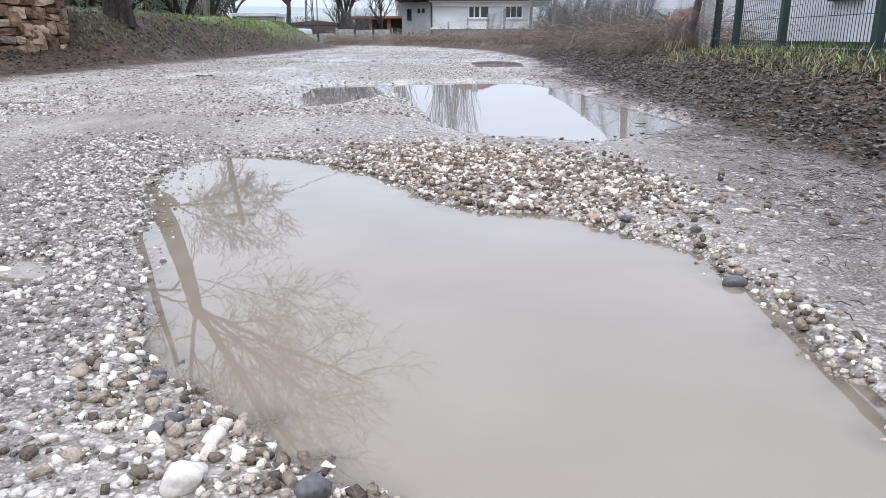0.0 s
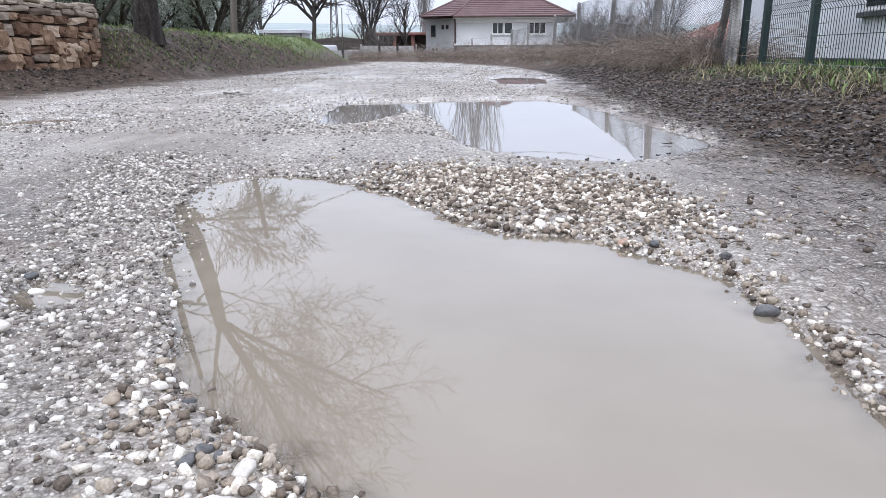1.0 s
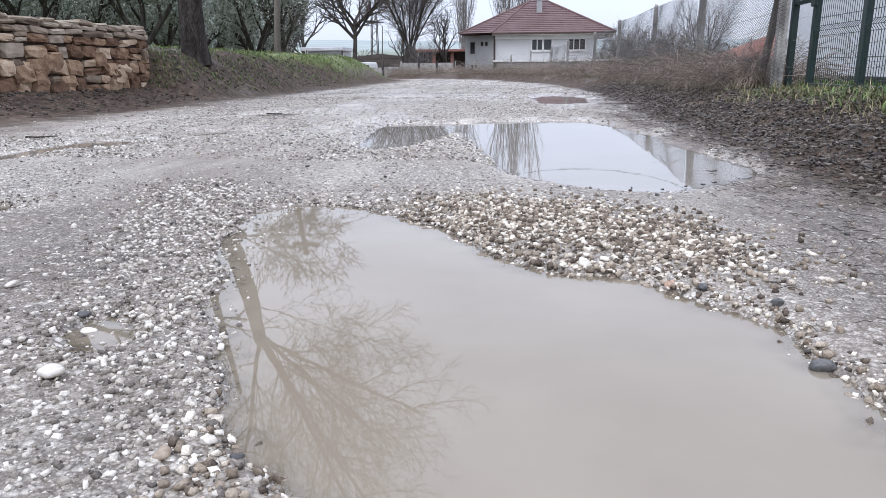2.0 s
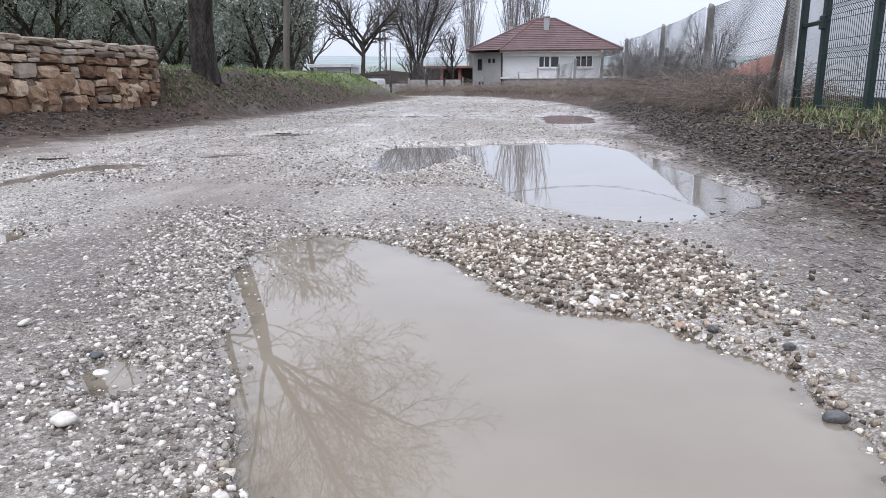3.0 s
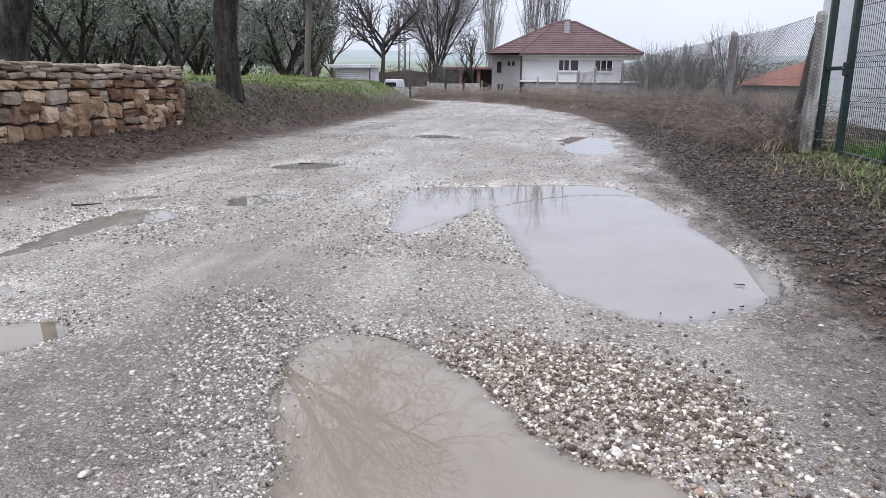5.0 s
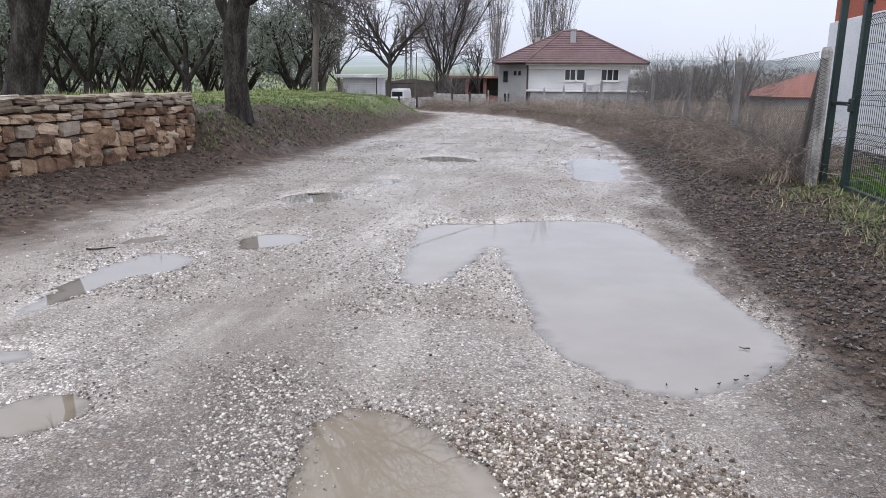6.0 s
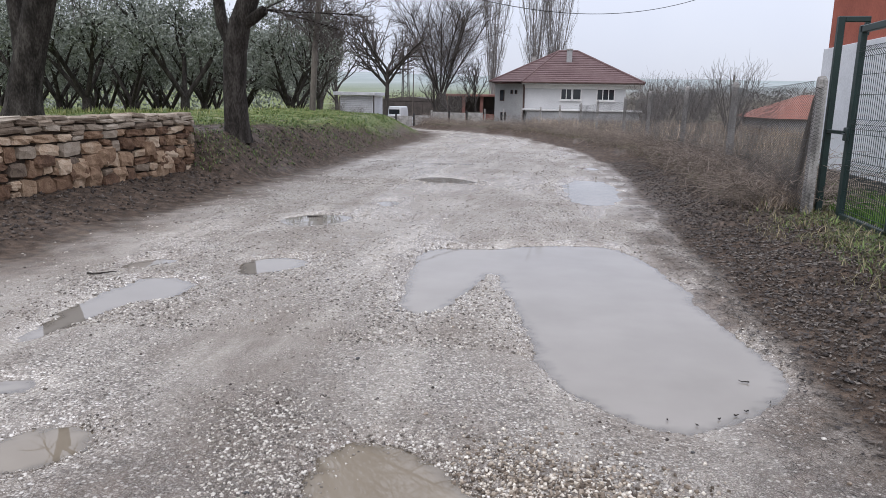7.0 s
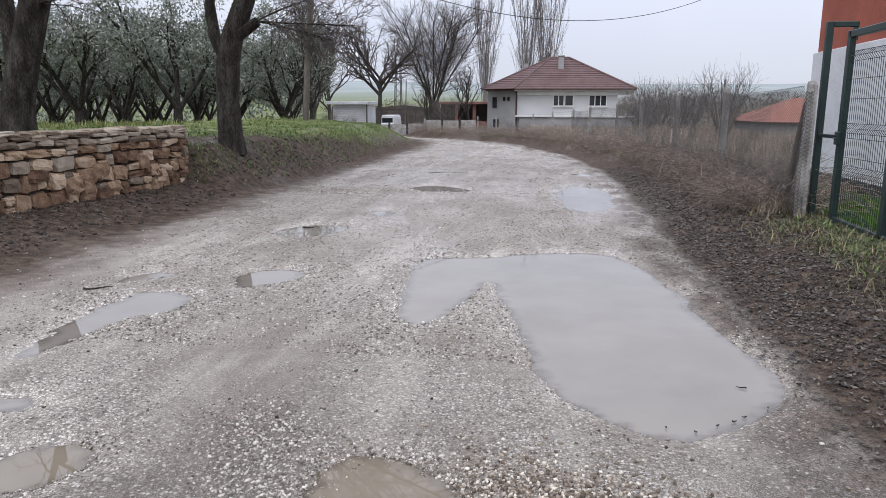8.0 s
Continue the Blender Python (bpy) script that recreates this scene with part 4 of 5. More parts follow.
def stone_wall():
    y0, y1, top = 2.6, 11.35, 1.2
    xf = lambda y: -6.42 + 0.028 * (y - 3)
    wall = empty("stone_wall", pose(0, 0, 0), "low warm-coloured field-stone retaining wall with pale slab top beside the road", "wall", kind="structure")
    bm = bmesh.new()
    ys = np.linspace(y0, y1 - 0.06, 12)
    rows = []
    for y in ys:
        rows.append([bm.verts.new((xf(y) + dx, y, z)) for dx, z in ((-0.055, -0.2), (-0.06, top - 0.035), (-0.5, top - 0.02), (-0.5, -0.2))])
    for a, b in zip(rows, rows[1:]):
        for i in range(4):
            bm.faces.new((a[i], b[i], b[(i + 1) % 4], a[(i + 1) % 4]))
    bm.faces.new(rows[0])
    bm.faces.new(rows[-1][::-1])
    part("core", bm_mesh(bm, "core", M_MORTAR), wall, "earthy mortar between the stones")
    forms = [wall_stone_form(500 + i) for i in range(14)]
    caps = []
    for i in range(8):
        me = wall_stone_form(540 + i, 0.14)
        me.materials[0] = M_CAPSTONE
        caps.append(me)
    r = random.Random(31)

    def lay(y, z, w, h, cap=False, depth=0.24, proud=0.0):
        form = r.choice(caps if cap else forms)
        turn = r.choice((0, 180))
        m = pose(xf(y) - depth / 2 + 0.012 + proud, y, z, r.uniform(-6, 6), r.uniform(-5, 5), r.uniform(-5, 5)) @ pose(0, 0, 0, turn, 0, 0) @ Matrix.Diagonal((depth, w * 0.95, h * 0.9, 1))
        part("slab" if cap else "stone", form, wall, m=m)

    # courses: large blocks low down, thin slabs near the top
    z, row = 0.0, 0
    heights = [0.22, 0.25, 0.22, 0.19, 0.12, 0.09, 0.075]
    for row, h in enumerate(heights):
        y = y0 + r.uniform(0, 0.1)
        while y < y1 - 0.05:
            w = r.uniform(0.16, 0.42) if row < 4 else r.uniform(0.2, 0.46)
            w = min(w, y1 - y)
            if w > 0.07:
                hh = h * r.uniform(0.82, 1.12)
                cap = row >= 5 or r.random() < 0.16
                if row < 5 and r.random() < 0.22:
                    lay(y + w / 2, z + h * 0.27, w, h * 0.5, cap)
                    lay(y + w / 2 + 0.01, z + h * 0.77, w, h * 0.48, r.random() < 0.4)
                else:
                    lay(y + w / 2, z + h / 2 + r.uniform(-0.012, 0.012), w, hh, cap, proud=r.uniform(-0.015, 0.02))
            y += w + 0.004
        z += h
    # larger rubble bedded across the courses
    for k in range(60):
        y, z = r.uniform(y0 + 0.2, y1 - 0.25), r.uniform(0.1, 0.7)
        lay(y, z, r.uniform(0.2, 0.42), r.uniform(0.15, 0.27), r.random() < 0.15, 0.26, r.uniform(0.012, 0.04))
    # slabs along the top and round the end
    y = y0
    while y < y1 - 0.05:
        w = min(r.uniform(0.25, 0.55), y1 - y)
        lay(y + w / 2, top - 0.035 + r.uniform(-0.012, 0.012), w, 0.07, True, 0.3, 0.0)
        y += w + 0.006
    z = 0.2
    while z < top - 0.1:
        h = r.uniform(0.09, 0.17)
        for k in range(2):
            m = pose(xf(y1) - 0.14 - 0.23 * k, y1 - 0.03, z + h / 2, r.uniform(-4, 4), r.uniform(-4, 4), 90 + r.uniform(-5, 5)) @ Matrix.Diagonal((0.2, 0.225, h * 0.95, 1))
            part("stone", r.choice(forms), wall, m=m)
        z += h


stone_wall()


# ---- pole and wire ----
def utility_pole():
    x, y = -8.93, 25.0
    z = zat(x, y)
    ob = empty("utility_pole", pose(x, y, z), "tall weathered grey utility pole among the trees", "pole")
    part("shaft", tube_mesh("shaft", M_POLE, [(np.array([(0, 0, -0.3), (0.15, 0, 2.0), (0.35, 0, 4.0), (0.6, 0, 6.0)]), np.array((0.115, 0.105, 0.095, 0.085)))], 10), ob)
    part("crossarm", box("crossarm", M_POLE, 0.1, 1.1, -0.05, 0.05, 5.55, 5.65, 0.01), ob)
    for k in range(3):
        part("insulator", tube_mesh("insulator", M_CONCRETE, [(np.array([(0.2 + 0.4 * k, 0, 5.65), (0.2 + 0.4 * k, 0, 5.72), (0.2 + 0.4 * k, 0, 5.8)]), np.array((0.02, 0.045, 0.03)))], 8), ob)


utility_pole()


def overhead_cable():
    t = np.linspace(0, 1.2, 41)
    pts = np.stack((-8.35 + 18.3 * t, 25.0 + 20.0 * t, 6.6 - 6.4 * t + 8.3 * t * t), 1)
    ob = new("overhead_cable", tube_mesh("overhead_cable", M_RUBBER, [(pts, np.full(41, 0.014))], 5))
    tagged(ob, "thin black overhead cable sagging across the road", "cable")


overhead_cable()

# ---- concrete-post fence ----
POSTS = [(2.76, 8.74), (2.77, 12.95), (2.72, 17.6), (2.42, 22.0), (2.1, 26.4), (1.33, 30.5), (0.75, 34.3), (-0.2, 37.8), (-1.3, 41.0), (-2.5, 44.0), (-3.8, 46.5), (-5.2, 48.5)]
POST_TOPS = [1.8, 1.85, 1.88, 1.83, 1.69, 1.57, 1.45, 1.35, 1.2, 1.1, 1.0, 0.95]


def fence_post(h, seed):
    """A slim tapered concrete post with a chamfered, slightly worn head."""
    r = np.random.default_rng(seed)
    bm = bmesh.new()
    rings = []
    for z, w in ((-0.25, 0.05), (h * 0.5, 0.047), (h - 0.03, 0.044), (h, 0.03)):
        o = (r.random(2) - 0.5) * 0.012
        rings.append([bm.verts.new((sx * w + o[0], sy * w + o[1], z + (r.random() * 0.02 if z == h else 0))) for sx, sy in ((-1, -1), (1, -1), (1, 1), (-1, 1))])
    for a, b in zip(rings, rings[1:]):
        for i in range(4):
            bm.faces.new((a[i], a[(i + 1) % 4], b[(i + 1) % 4], b[i]))
    bm.faces.new(rings[-1])
    bm.faces.new(rings[0][::-1])
    return bm_mesh(bm, "post", M_CONCRETE)


def chain_link(a, b, za, zb, height_, cell, wire, slack=0.05):
    """Zigzag wires between two posts; neighbours hook into each other in diamonds."""
    a, b = np.array(a), np.array(b)
    ln = np.linalg.norm(b - a)
    d = (b - a) / ln
    n = int(ln / cell)
    paths = []
    m = max(4, int(height_ / (cell * 0.5)))
    hz = np.arange(m + 1) * height_ / m
    r = np.random.default_rng(int(ln * 1000))
    for i in range(n):
        for ph in (0, 1):
            s = (i + 0.5) * cell + np.where((np.arange(m + 1) + ph) % 2 == 0, -0.5, 0.5) * cell
            s = np.clip(s, 0, ln)
            sag = -slack * np.sin(np.pi * s / ln) * (hz / height_) + 0.008 * (r.random(m + 1) - 0.5)
            bulge = 0.02 * np.sin(3 * s + hz * 4)
            base = za + (zb - za) * s / ln
            paths.append((np.stack((a[0] + d[0] * s - d[1] * bulge, a[1] + d[1] * s + d[0] * bulge, base + hz + sag), 1), np.full(m + 1, wire)))
    v, f = tubes(paths, 3)
    return mesh_of("wire_mesh", v, f, (M_WIRE,), True)


def fence():
    ob = empty("chain_link_fence", pose(0, 0, 0), "old chain-link fence on leaning weathered concrete posts along the verge", "fence", kind="structure")
    zs = []
    for i, ((x, y), top) in enumerate(zip(POSTS, POST_TOPS)):
        z = zat(x, y)
        zs.append(z)
        r = random.Random(i)
        part("post", fence_post(top - z, 700 + i), ob, m=pose(x, y, z, r.uniform(-1.2, 1.2), r.uniform(-1.0, 1.0) if i else -0.3, r.uniform(-8, 8)))
    for i in range(len(POSTS) - 1):
        h = min(POST_TOPS[i] - zs[i], POST_TOPS[i + 1] - zs[i + 1]) - 0.09
        if i < 6:
            cell, wire = (0.068, 0.003) if i < 1 else (0.085, 0.0028) if i < 3 else (0.14, 0.004)
            me = chain_link((POSTS[i][0] - 0.085, POSTS[i][1]), (POSTS[i + 1][0] - 0.085, POSTS[i + 1][1]), zs[i] + 0.05, zs[i + 1] + 0.05, h, cell, wire)
            part("wire_mesh", me, ob, "rusty grey diamond wire mesh")
        for k in (0.05, 0.55, 1.0):
            a, b = np.array((POSTS[i][0] - 0.08, POSTS[i][1], zs[i] + 0.05 + h * k)), np.array((POSTS[i + 1][0] - 0.08, POSTS[i + 1][1], zs[i + 1] + 0.05 + h * k))
            t = np.linspace(0, 1, 9)[:, None]
            pts = a + (b - a) * t
            pts[:, 2] -= 0.04 * np.sin(np.pi * t[:, 0])
            part("strand", tube_mesh("strand", M_WIRE, [(pts, np.full(9, 0.003))], 4), ob)
    x, y = POSTS[0]
    brace = [(np.array([(x + 0.02, y + 0.8, zs[0] - 0.1), (x + 0.02, y + 0.45, zs[0] + 0.55), (x + 0.01, y + 0.1, zs[0] + 1.3)]), np.array((0.045, 0.045, 0.045)))]
    part("brace", tube_mesh("brace", M_POLE, brace, 4), ob)
    wrap = chain_link((x - 0.078, y - 0.075), (x - 0.078, y + 0.075), zs[0] + 0.05, zs[0] + 0.05, POST_TOPS[0] - zs[0] - 0.15, 0.09, 0.005, 0.0)
    face = chain_link((x - 0.075, y - 0.072), (x + 0.075, y - 0.072), zs[0] + 0.05, zs[0] + 0.05, POST_TOPS[0] - zs[0] - 0.15, 0.085, 0.006, 0.0)
    part("wire_mesh", face, ob, "wire mesh folded round the end post")
    part("wire_mesh", wrap, ob, "wire mesh folded round the end post")


fence()


# ---- sliding steel gate ----
def tube_box(mat, x, y, z0, z1, w=0.04, d=0.04, name="post"):
    return box(name, mat, x - w, x + w, y - d, y + d, z0, z1, 0.006)


def welded_panel(y0, y1, x, z0, z1, bends):
    """Welded wire panel with its folded strengthening beads."""
    paths = []

    def off(z):
        o = 0.0
        for b in bends:
            o += 0.035 * max(0.0, 1 - abs(z - b) / 0.045)
        return o

    zs = sorted({z0, z1, *[b + k for b in bends for k in (-0.045, 0.0, 0.045)], *np.arange(z0, z1, 0.3)})
    for y in np.arange(y0 + 0.03, y1 - 0.01, 0.05):
        paths.append((np.array([(x - off(z), y, z) for z in zs]), np.full(len(zs), 0.0036)))
    rows = [z for b in bends for z in (b - 0.05, b, b + 0.05)] + [z for z in np.arange(z0 + 0.05, z1, 0.2) if all(abs(z - b) > 0.1 for b in bends)]
    for z in rows:
        paths.append((np.array([(x - off(z) - 0.004, y0, z), (x - off(z) - 0.004, (y0 + y1) / 2, z), (x - off(z) - 0.004, y1, z)]), np.full(3, 0.0038)))
    v, f = tubes(paths, 4)
    return mesh_of("mesh_panel", v, f, (M_MESHSTEEL,), True)


def gate():
    g = 0.27
    x = 2.95
    guide = empty("gate_guide_post", pose(0, 0, 0), "dark green steel guide post with top bracket beside the sliding gate", "gate post")
    part("post", tube_box(M_GREENSTEEL, x, 8.93, 0.0, g + 2.2, 0.035, 0.035), guide)
    part("bracket", box("bracket", M_GREENSTEEL, x + 0.036, x + 0.3, 8.9, 8.96, g + 2.14, g + 2.2, 0.006), guide)
    part("roller_arm", box("roller_arm", M_GREENSTEEL, x + 0.25, x + 0.3, 8.905, 8.955, g + 2.0, g + 2.139, 0.004), guide)
    part("catch", box("catch", M_GREENSTEEL, x - 0.025, x + 0.025, 8.32, 8.895, g + 0.92, g + 0.96, 0.004), guide)
    ob = empty("sliding_gate", pose(0, 0, 0), "closed dark green sliding gate with welded wire panels", "gate")
    top, bot, far, near = g + 2.04, g + 0.06, 8.26, 3.6
    part("frame_post", tube_box(M_GREENSTEEL, x, far, bot, top, 0.03, 0.045, "frame_post"), ob)
    for y in (7.05, 5.4, near):
        part("frame_post", tube_box(M_GREENSTEEL, x, y, bot - 0.04, top - 0.04, 0.03, 0.045, "frame_post"), ob)
    part("rail", box("rail", M_GREENSTEEL, x - 0.03, x + 0.03, near, far, top - 0.075, top - 0.005, 0.006), ob)
    part("rail", box("rail", M_GREENSTEEL, x - 0.03, x + 0.03, near, far, bot - 0.03, bot + 0.03, 0.006), ob)
    for a, b in ((7.1, far - 0.05), (5.45, 7.0), (near + 0.05, 5.35)):
        part("mesh_panel", welded_panel(a, b, x - 0.005, bot + 0.03, top - 0.22, (top - 0.27, top - 1.0, bot + 0.55)), ob)
    lock = part("lock", box("lock", M_GREENSTEEL, x - 0.06, x - 0.032, 8.18, 8.3, g + 0.86, g + 1.0, 0.008), ob)
    part("handle", tube_mesh("handle", M_MESHSTEEL, [(np.array([(x - 0.07, 8.21, g + 0.95), (x - 0.1, 8.21, g + 0.94), (x - 0.1, 8.12, g + 0.935)]), np.full(3, 0.01))], 6), lock)


gate()


# ---- white and red building behind the gate ----
def works_building():
    x0, y1, y0 = 4.75, 15.0, 7.4
    ob = empty("white_building", pose(0, 0, 0), "white rendered building with a brick-red upper wall and dark plinth", "building")
    part("plinth", box("plinth", M_PLINTH, x0 - 0.03, x0 + 8, y0, y1 + 0.03, -0.3, 0.38, 0.01), ob)
    part("wall", box("wall", M_WHITEWALL, x0, x0 + 8, y0 + 0.03, y1, 0.36, 2.55, 0.01), ob)
    part("upper_wall", box("upper_wall", M_REDWALL, x0 + 0.06, x0 + 8, y0 + 0.06, y1 - 0.06, 2.55, 3.75, 0.01), ob, "brick-red painted upper wall")
    part("roof", box("roof", M_CONCRETE, x0 - 0.02, x0 + 8.05, y0 - 0.02, y1 + 0.02, 3.75, 3.87, 0.02), ob)
    for y in (7.5, 9.2):
        win = part("window", box("window", M_FASCIA, x0 - 0.02, x0 + 0.1, y + 0.04, y + 0.76, 0.95, 2.0, 0.01), ob)
        part("pane", box("pane", M_GLASS, x0 - 0.026, x0, y + 0.1, y + 0.7, 1.01, 1.94), win)
        part("sill", box("sill", M_PLINTH, x0 - 0.09, x0, y, y + 0.8, 0.88, 0.945, 0.008), win)


works_building()


def red_roof_house():
    x, y = 9.6, 36.0
    z = zat(x, y)
    ob = empty("red_roofed_house", pose(x, y, z), "small house with a bright orange-red tiled roof behind the fence", "house")
    part("wall", box("wall", M_RENDERG, 0.3, 6.0, 0, 7, -0.2, 0.95 - z, 0.01), ob)
    bm = bmesh.new()
    v = [bm.verts.new(p) for p in ((-0.1, -0.4, 0.9 - z), (6.4, -0.4, 0.9 - z), (6.4, 7.4, 0.9 - z), (-0.1, 7.4, 0.9 - z), (2.2, 3.4, 2.05 - z), (4.2, 3.4, 2.05 - z))]
    for f in ((0, 1, 5, 4), (1, 2, 5), (2, 3, 4, 5), (3, 0, 4), (3, 2, 1, 0)):
        bm.faces.new([v[i] for i in f])
    part("roof", bm_mesh(bm, "roof", M_TILEORANGE), ob)


red_roof_house()


def thin_pole(x, y, top, label):
    z = zat(x, y)
    ob = empty("thin_pole", pose(x, y, z), label, "pole")
    part("shaft", tube_mesh("shaft", M_POLE, [(np.array([(0, 0, -0.2), (0.02, 0, (top - z) * 0.5), (0.06, 0, top - z)]), np.array((0.06, 0.05, 0.04)))], 6), ob)


thin_pole(8.55, 40.0, 3.0, "thin dark wooden pole standing in the field")

# ---- house at the bend ----
def tiled_slope(a, b, c, d, rows, mat, rise=0.03):
    """Roof slope from eave a-b to ridge d-c, laid in overlapping courses."""
    a, b, c, d = (np.array(p, float) for p in (a, b, c, d))
    n = np.cross(b - a, d - a)
    n = n / np.linalg.norm(n)
    if n[2] < 0:
        n = -n
    vs, fs = [], []
    for i in range(rows):
        for t, up in ((i / rows, rise), ((i + 1) / rows, 0.0)):
            vs += [a + (d - a) * t + n * up, b + (c - b) * t + n * up]
    for k in range(0, len(vs) - 2, 2):
        fs.append((k, k + 1, k + 3, k + 2))
    me = mesh_of("roof_slope", np.array(vs), fs, (mat,))
    return me


def house():
    # plan, in metres from the corner by the drainpipe: front towards the road, a gable side
    cx, cy, gz = -2.78, 52.5, 0.0
    eave, ridge = 2.84, 5.2
    ob = empty("house", pose(cx, cy, gz), "one-storey grey-white house with a hipped red-tiled roof and chimney", "house")
    w, d, back = 7.0, 9.0, -2.3
    bm = bmesh.new()
    base = [(0, 0), (w, 0), (w, d), (back, d), (back, 1.6)]
    lo = [bm.verts.new((x, y, -1.0)) for x, y in base]
    hi = [bm.verts.new((x, y, eave - 0.1)) for x, y in base]
    for i in range(5):
        bm.faces.new((lo[i], lo[(i + 1) % 5], hi[(i + 1) % 5], hi[i]))
    bm.faces.new(hi)
    me = bm_mesh(bm, "wall", M_RENDER)
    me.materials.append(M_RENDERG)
    # the side walls' shade is put in as the darker render
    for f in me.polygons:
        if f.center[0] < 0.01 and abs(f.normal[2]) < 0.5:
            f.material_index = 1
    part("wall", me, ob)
    o = 0.55
    A, B, C, D = (back - 0.35, 0.4, eave), (w + 1.2, -o, eave), (w + 1.2, d + o, eave), (back - o, d + o, eave)
    Af = (-0.25, -o, eave)
    R1, R2 = (2.2, 3.6, ridge), (3.6, 3.6, ridge)
    roof = part("roof", tiled_slope(Af, B, R2, R1, 17, M_TILE), ob, "weathered red tiles laid in courses")
    part("roof_slope", tiled_slope(A, Af, R1, R1, 17, M_TILE), roof)
    part("roof_slope", tiled_slope(B, C, R2, R2, 17, M_TILE), roof)
    part("roof_slope", tiled_slope(C, D, R1, R2, 17, M_TILE), roof)
    part("roof_slope", tiled_slope(D, A, R1, R1, 17, M_TILE), roof)
    hips = [([A, R1], 0.07), ([Af, R1], 0.07), ([B, R2], 0.08), ([R1, R2], 0.08), ([C, R2], 0.08)]
    for pts, ra in hips:
        p = np.array(pts, float)
        p = np.stack([p[0] + (p[1] - p[0]) * t for t in (0, 0.5, 1)])
        part("hip_tiles", tube_mesh("hip_tiles", M_TILE, [(p + (0, 0, 0.02), np.full(3, ra))], 6), roof)
    part("gutter", box("gutter", M_DARKWOOD, -0.25, w + 1.2, -o - 0.08, -o, eave - 0.09, eave + 0.015, 0.01), ob)
    part("soffit", box("soffit", M_FASCIA, -0.2, w + 1.15, -o + 0.01, 0.0, eave - 0.16, eave - 0.05), ob)
    part("beam", box("beam", M_FASCIA, -0.02, w + 1.1, -0.12, -0.003, eave - 0.42, eave - 0.17, 0.01), ob, "white beam under the eaves")
    part("soffit", box("soffit", M_FASCIA, w + 0.01, w + 1.15, 0.0, d, eave - 0.16, eave - 0.05), ob)
    part("drainpipe", tube_mesh("drainpipe", M_DARKWOOD, [(np.array([(-0.12, -0.45, eave - 0.1), (-0.08, -0.1, eave - 0.4), (-0.08, -0.08, 1.2), (-0.08, -0.08, -0.8)]), np.full(4, 0.06))], 6), ob)

    def window(x0, x1, z0, z1, y=0.0, panes=2, door=False):
        win = part("window", box("window", M_FASCIA, x0, x1, y - 0.05, y + 0.05, z0, z1, 0.008), ob)
        ww = (x1 - x0 - 0.06) / panes
        for k in range(panes):
            part("pane", box("pane", M_GLASS, x0 + 0.06 + ww * k, x0 + ww * (k + 1), y - 0.058, y - 0.02, z0 + 0.07, z1 - 0.07), win)
        part("sill", box("sill", M_FASCIA, x0 - 0.06, x1 + 0.06, y - 0.14, y - 0.002, z0 - 0.06, z0 - 0.002, 0.006), win)

    window(2.5, 3.3, 1.63, 2.45)
    window(3.32, 3.95, 1.63, 2.45, panes=1)
    window(5.0, 6.25, 1.63, 2.45, panes=3)
    part("ledge", box("ledge", M_FASCIA, -0.15, w + 1.15, -0.9, -0.002, 0.88, 1.0, 0.01), ob, "pale concrete terrace slab")
    part("terrace_wall", box("terrace_wall", M_RENDERG, 0.2, w + 0.95, -0.75, -0.01, -1.0, 0.88), ob)
    # windows of the side wall
    side = math.degrees(math.atan2(1.6, back))
    m = pose(0, 0, 0, 0, 0, side)
    for s0, s1, z0, z1 in ((1.9, 2.3, 1.5, 2.3), (1.1, 1.32, 2.0, 2.3), (0.7, 0.92, 2.0, 2.3), (1.7, 2.2, 0.1, 0.7)):
        win = part("window", box("window", M_DARKWOOD, s0, s1, -0.002, 0.04, z0, z1, 0.005), ob, m=m)
        part("pane", box("pane", M_GLASS, s0 + 0.04, s1 - 0.04, 0.02, 0.046, z0 + 0.04, z1 - 0.04), win)
    ch = part("chimney", box("chimney", M_RENDERG, 2.8, 3.2, 2.05, 2.4, 3.9, 5.2, 0.01), ob)
    part("chimney_cap", box("chimney_cap", M_CONCRETE, 2.75, 3.25, 2.0, 2.45, 5.203, 5.29, 0.01), ch)
    ch = part("chimney", box("chimney", M_RENDER, 3.5, 3.8, 4.2, 4.6, 4.3, 5.1, 0.01), ob)
    ch = part("chimney", box("chimney", M_CONCRETE, 0.1, 0.45, 6.0, 6.4, 3.6, 4.95, 0.01), ob)


house()


# ---- shed, barn, van and walls past the bend ----
def shed():
    x, y = -16.0, 50.0
    ob = empty("shed", pose(x, y, zat(x, y) + 0.2), "small white sheet-metal shed with a flat white roof", "shed")
    part("body", box("body", M_SHEET, 0.32, 2.65, 0.05, 3.0, -0.3, 1.7, 0.01), ob)
    for k in range(12):
        part("slat", box("slat", M_SHEET, 0.3, 2.67, 0.0, 0.045, 0.05 + 0.135 * k, 0.15 + 0.135 * k, 0.012), ob)
    part("roof", box("roof", M_SHEET, -0.1, 2.95, -0.35, 3.2, 1.72, 1.95, 0.02), ob, "flat white roof with deep edge")
    part("post", box("post", M_BARN, 2.78, 2.86, -0.25, -0.17, -0.3, 1.71), ob)


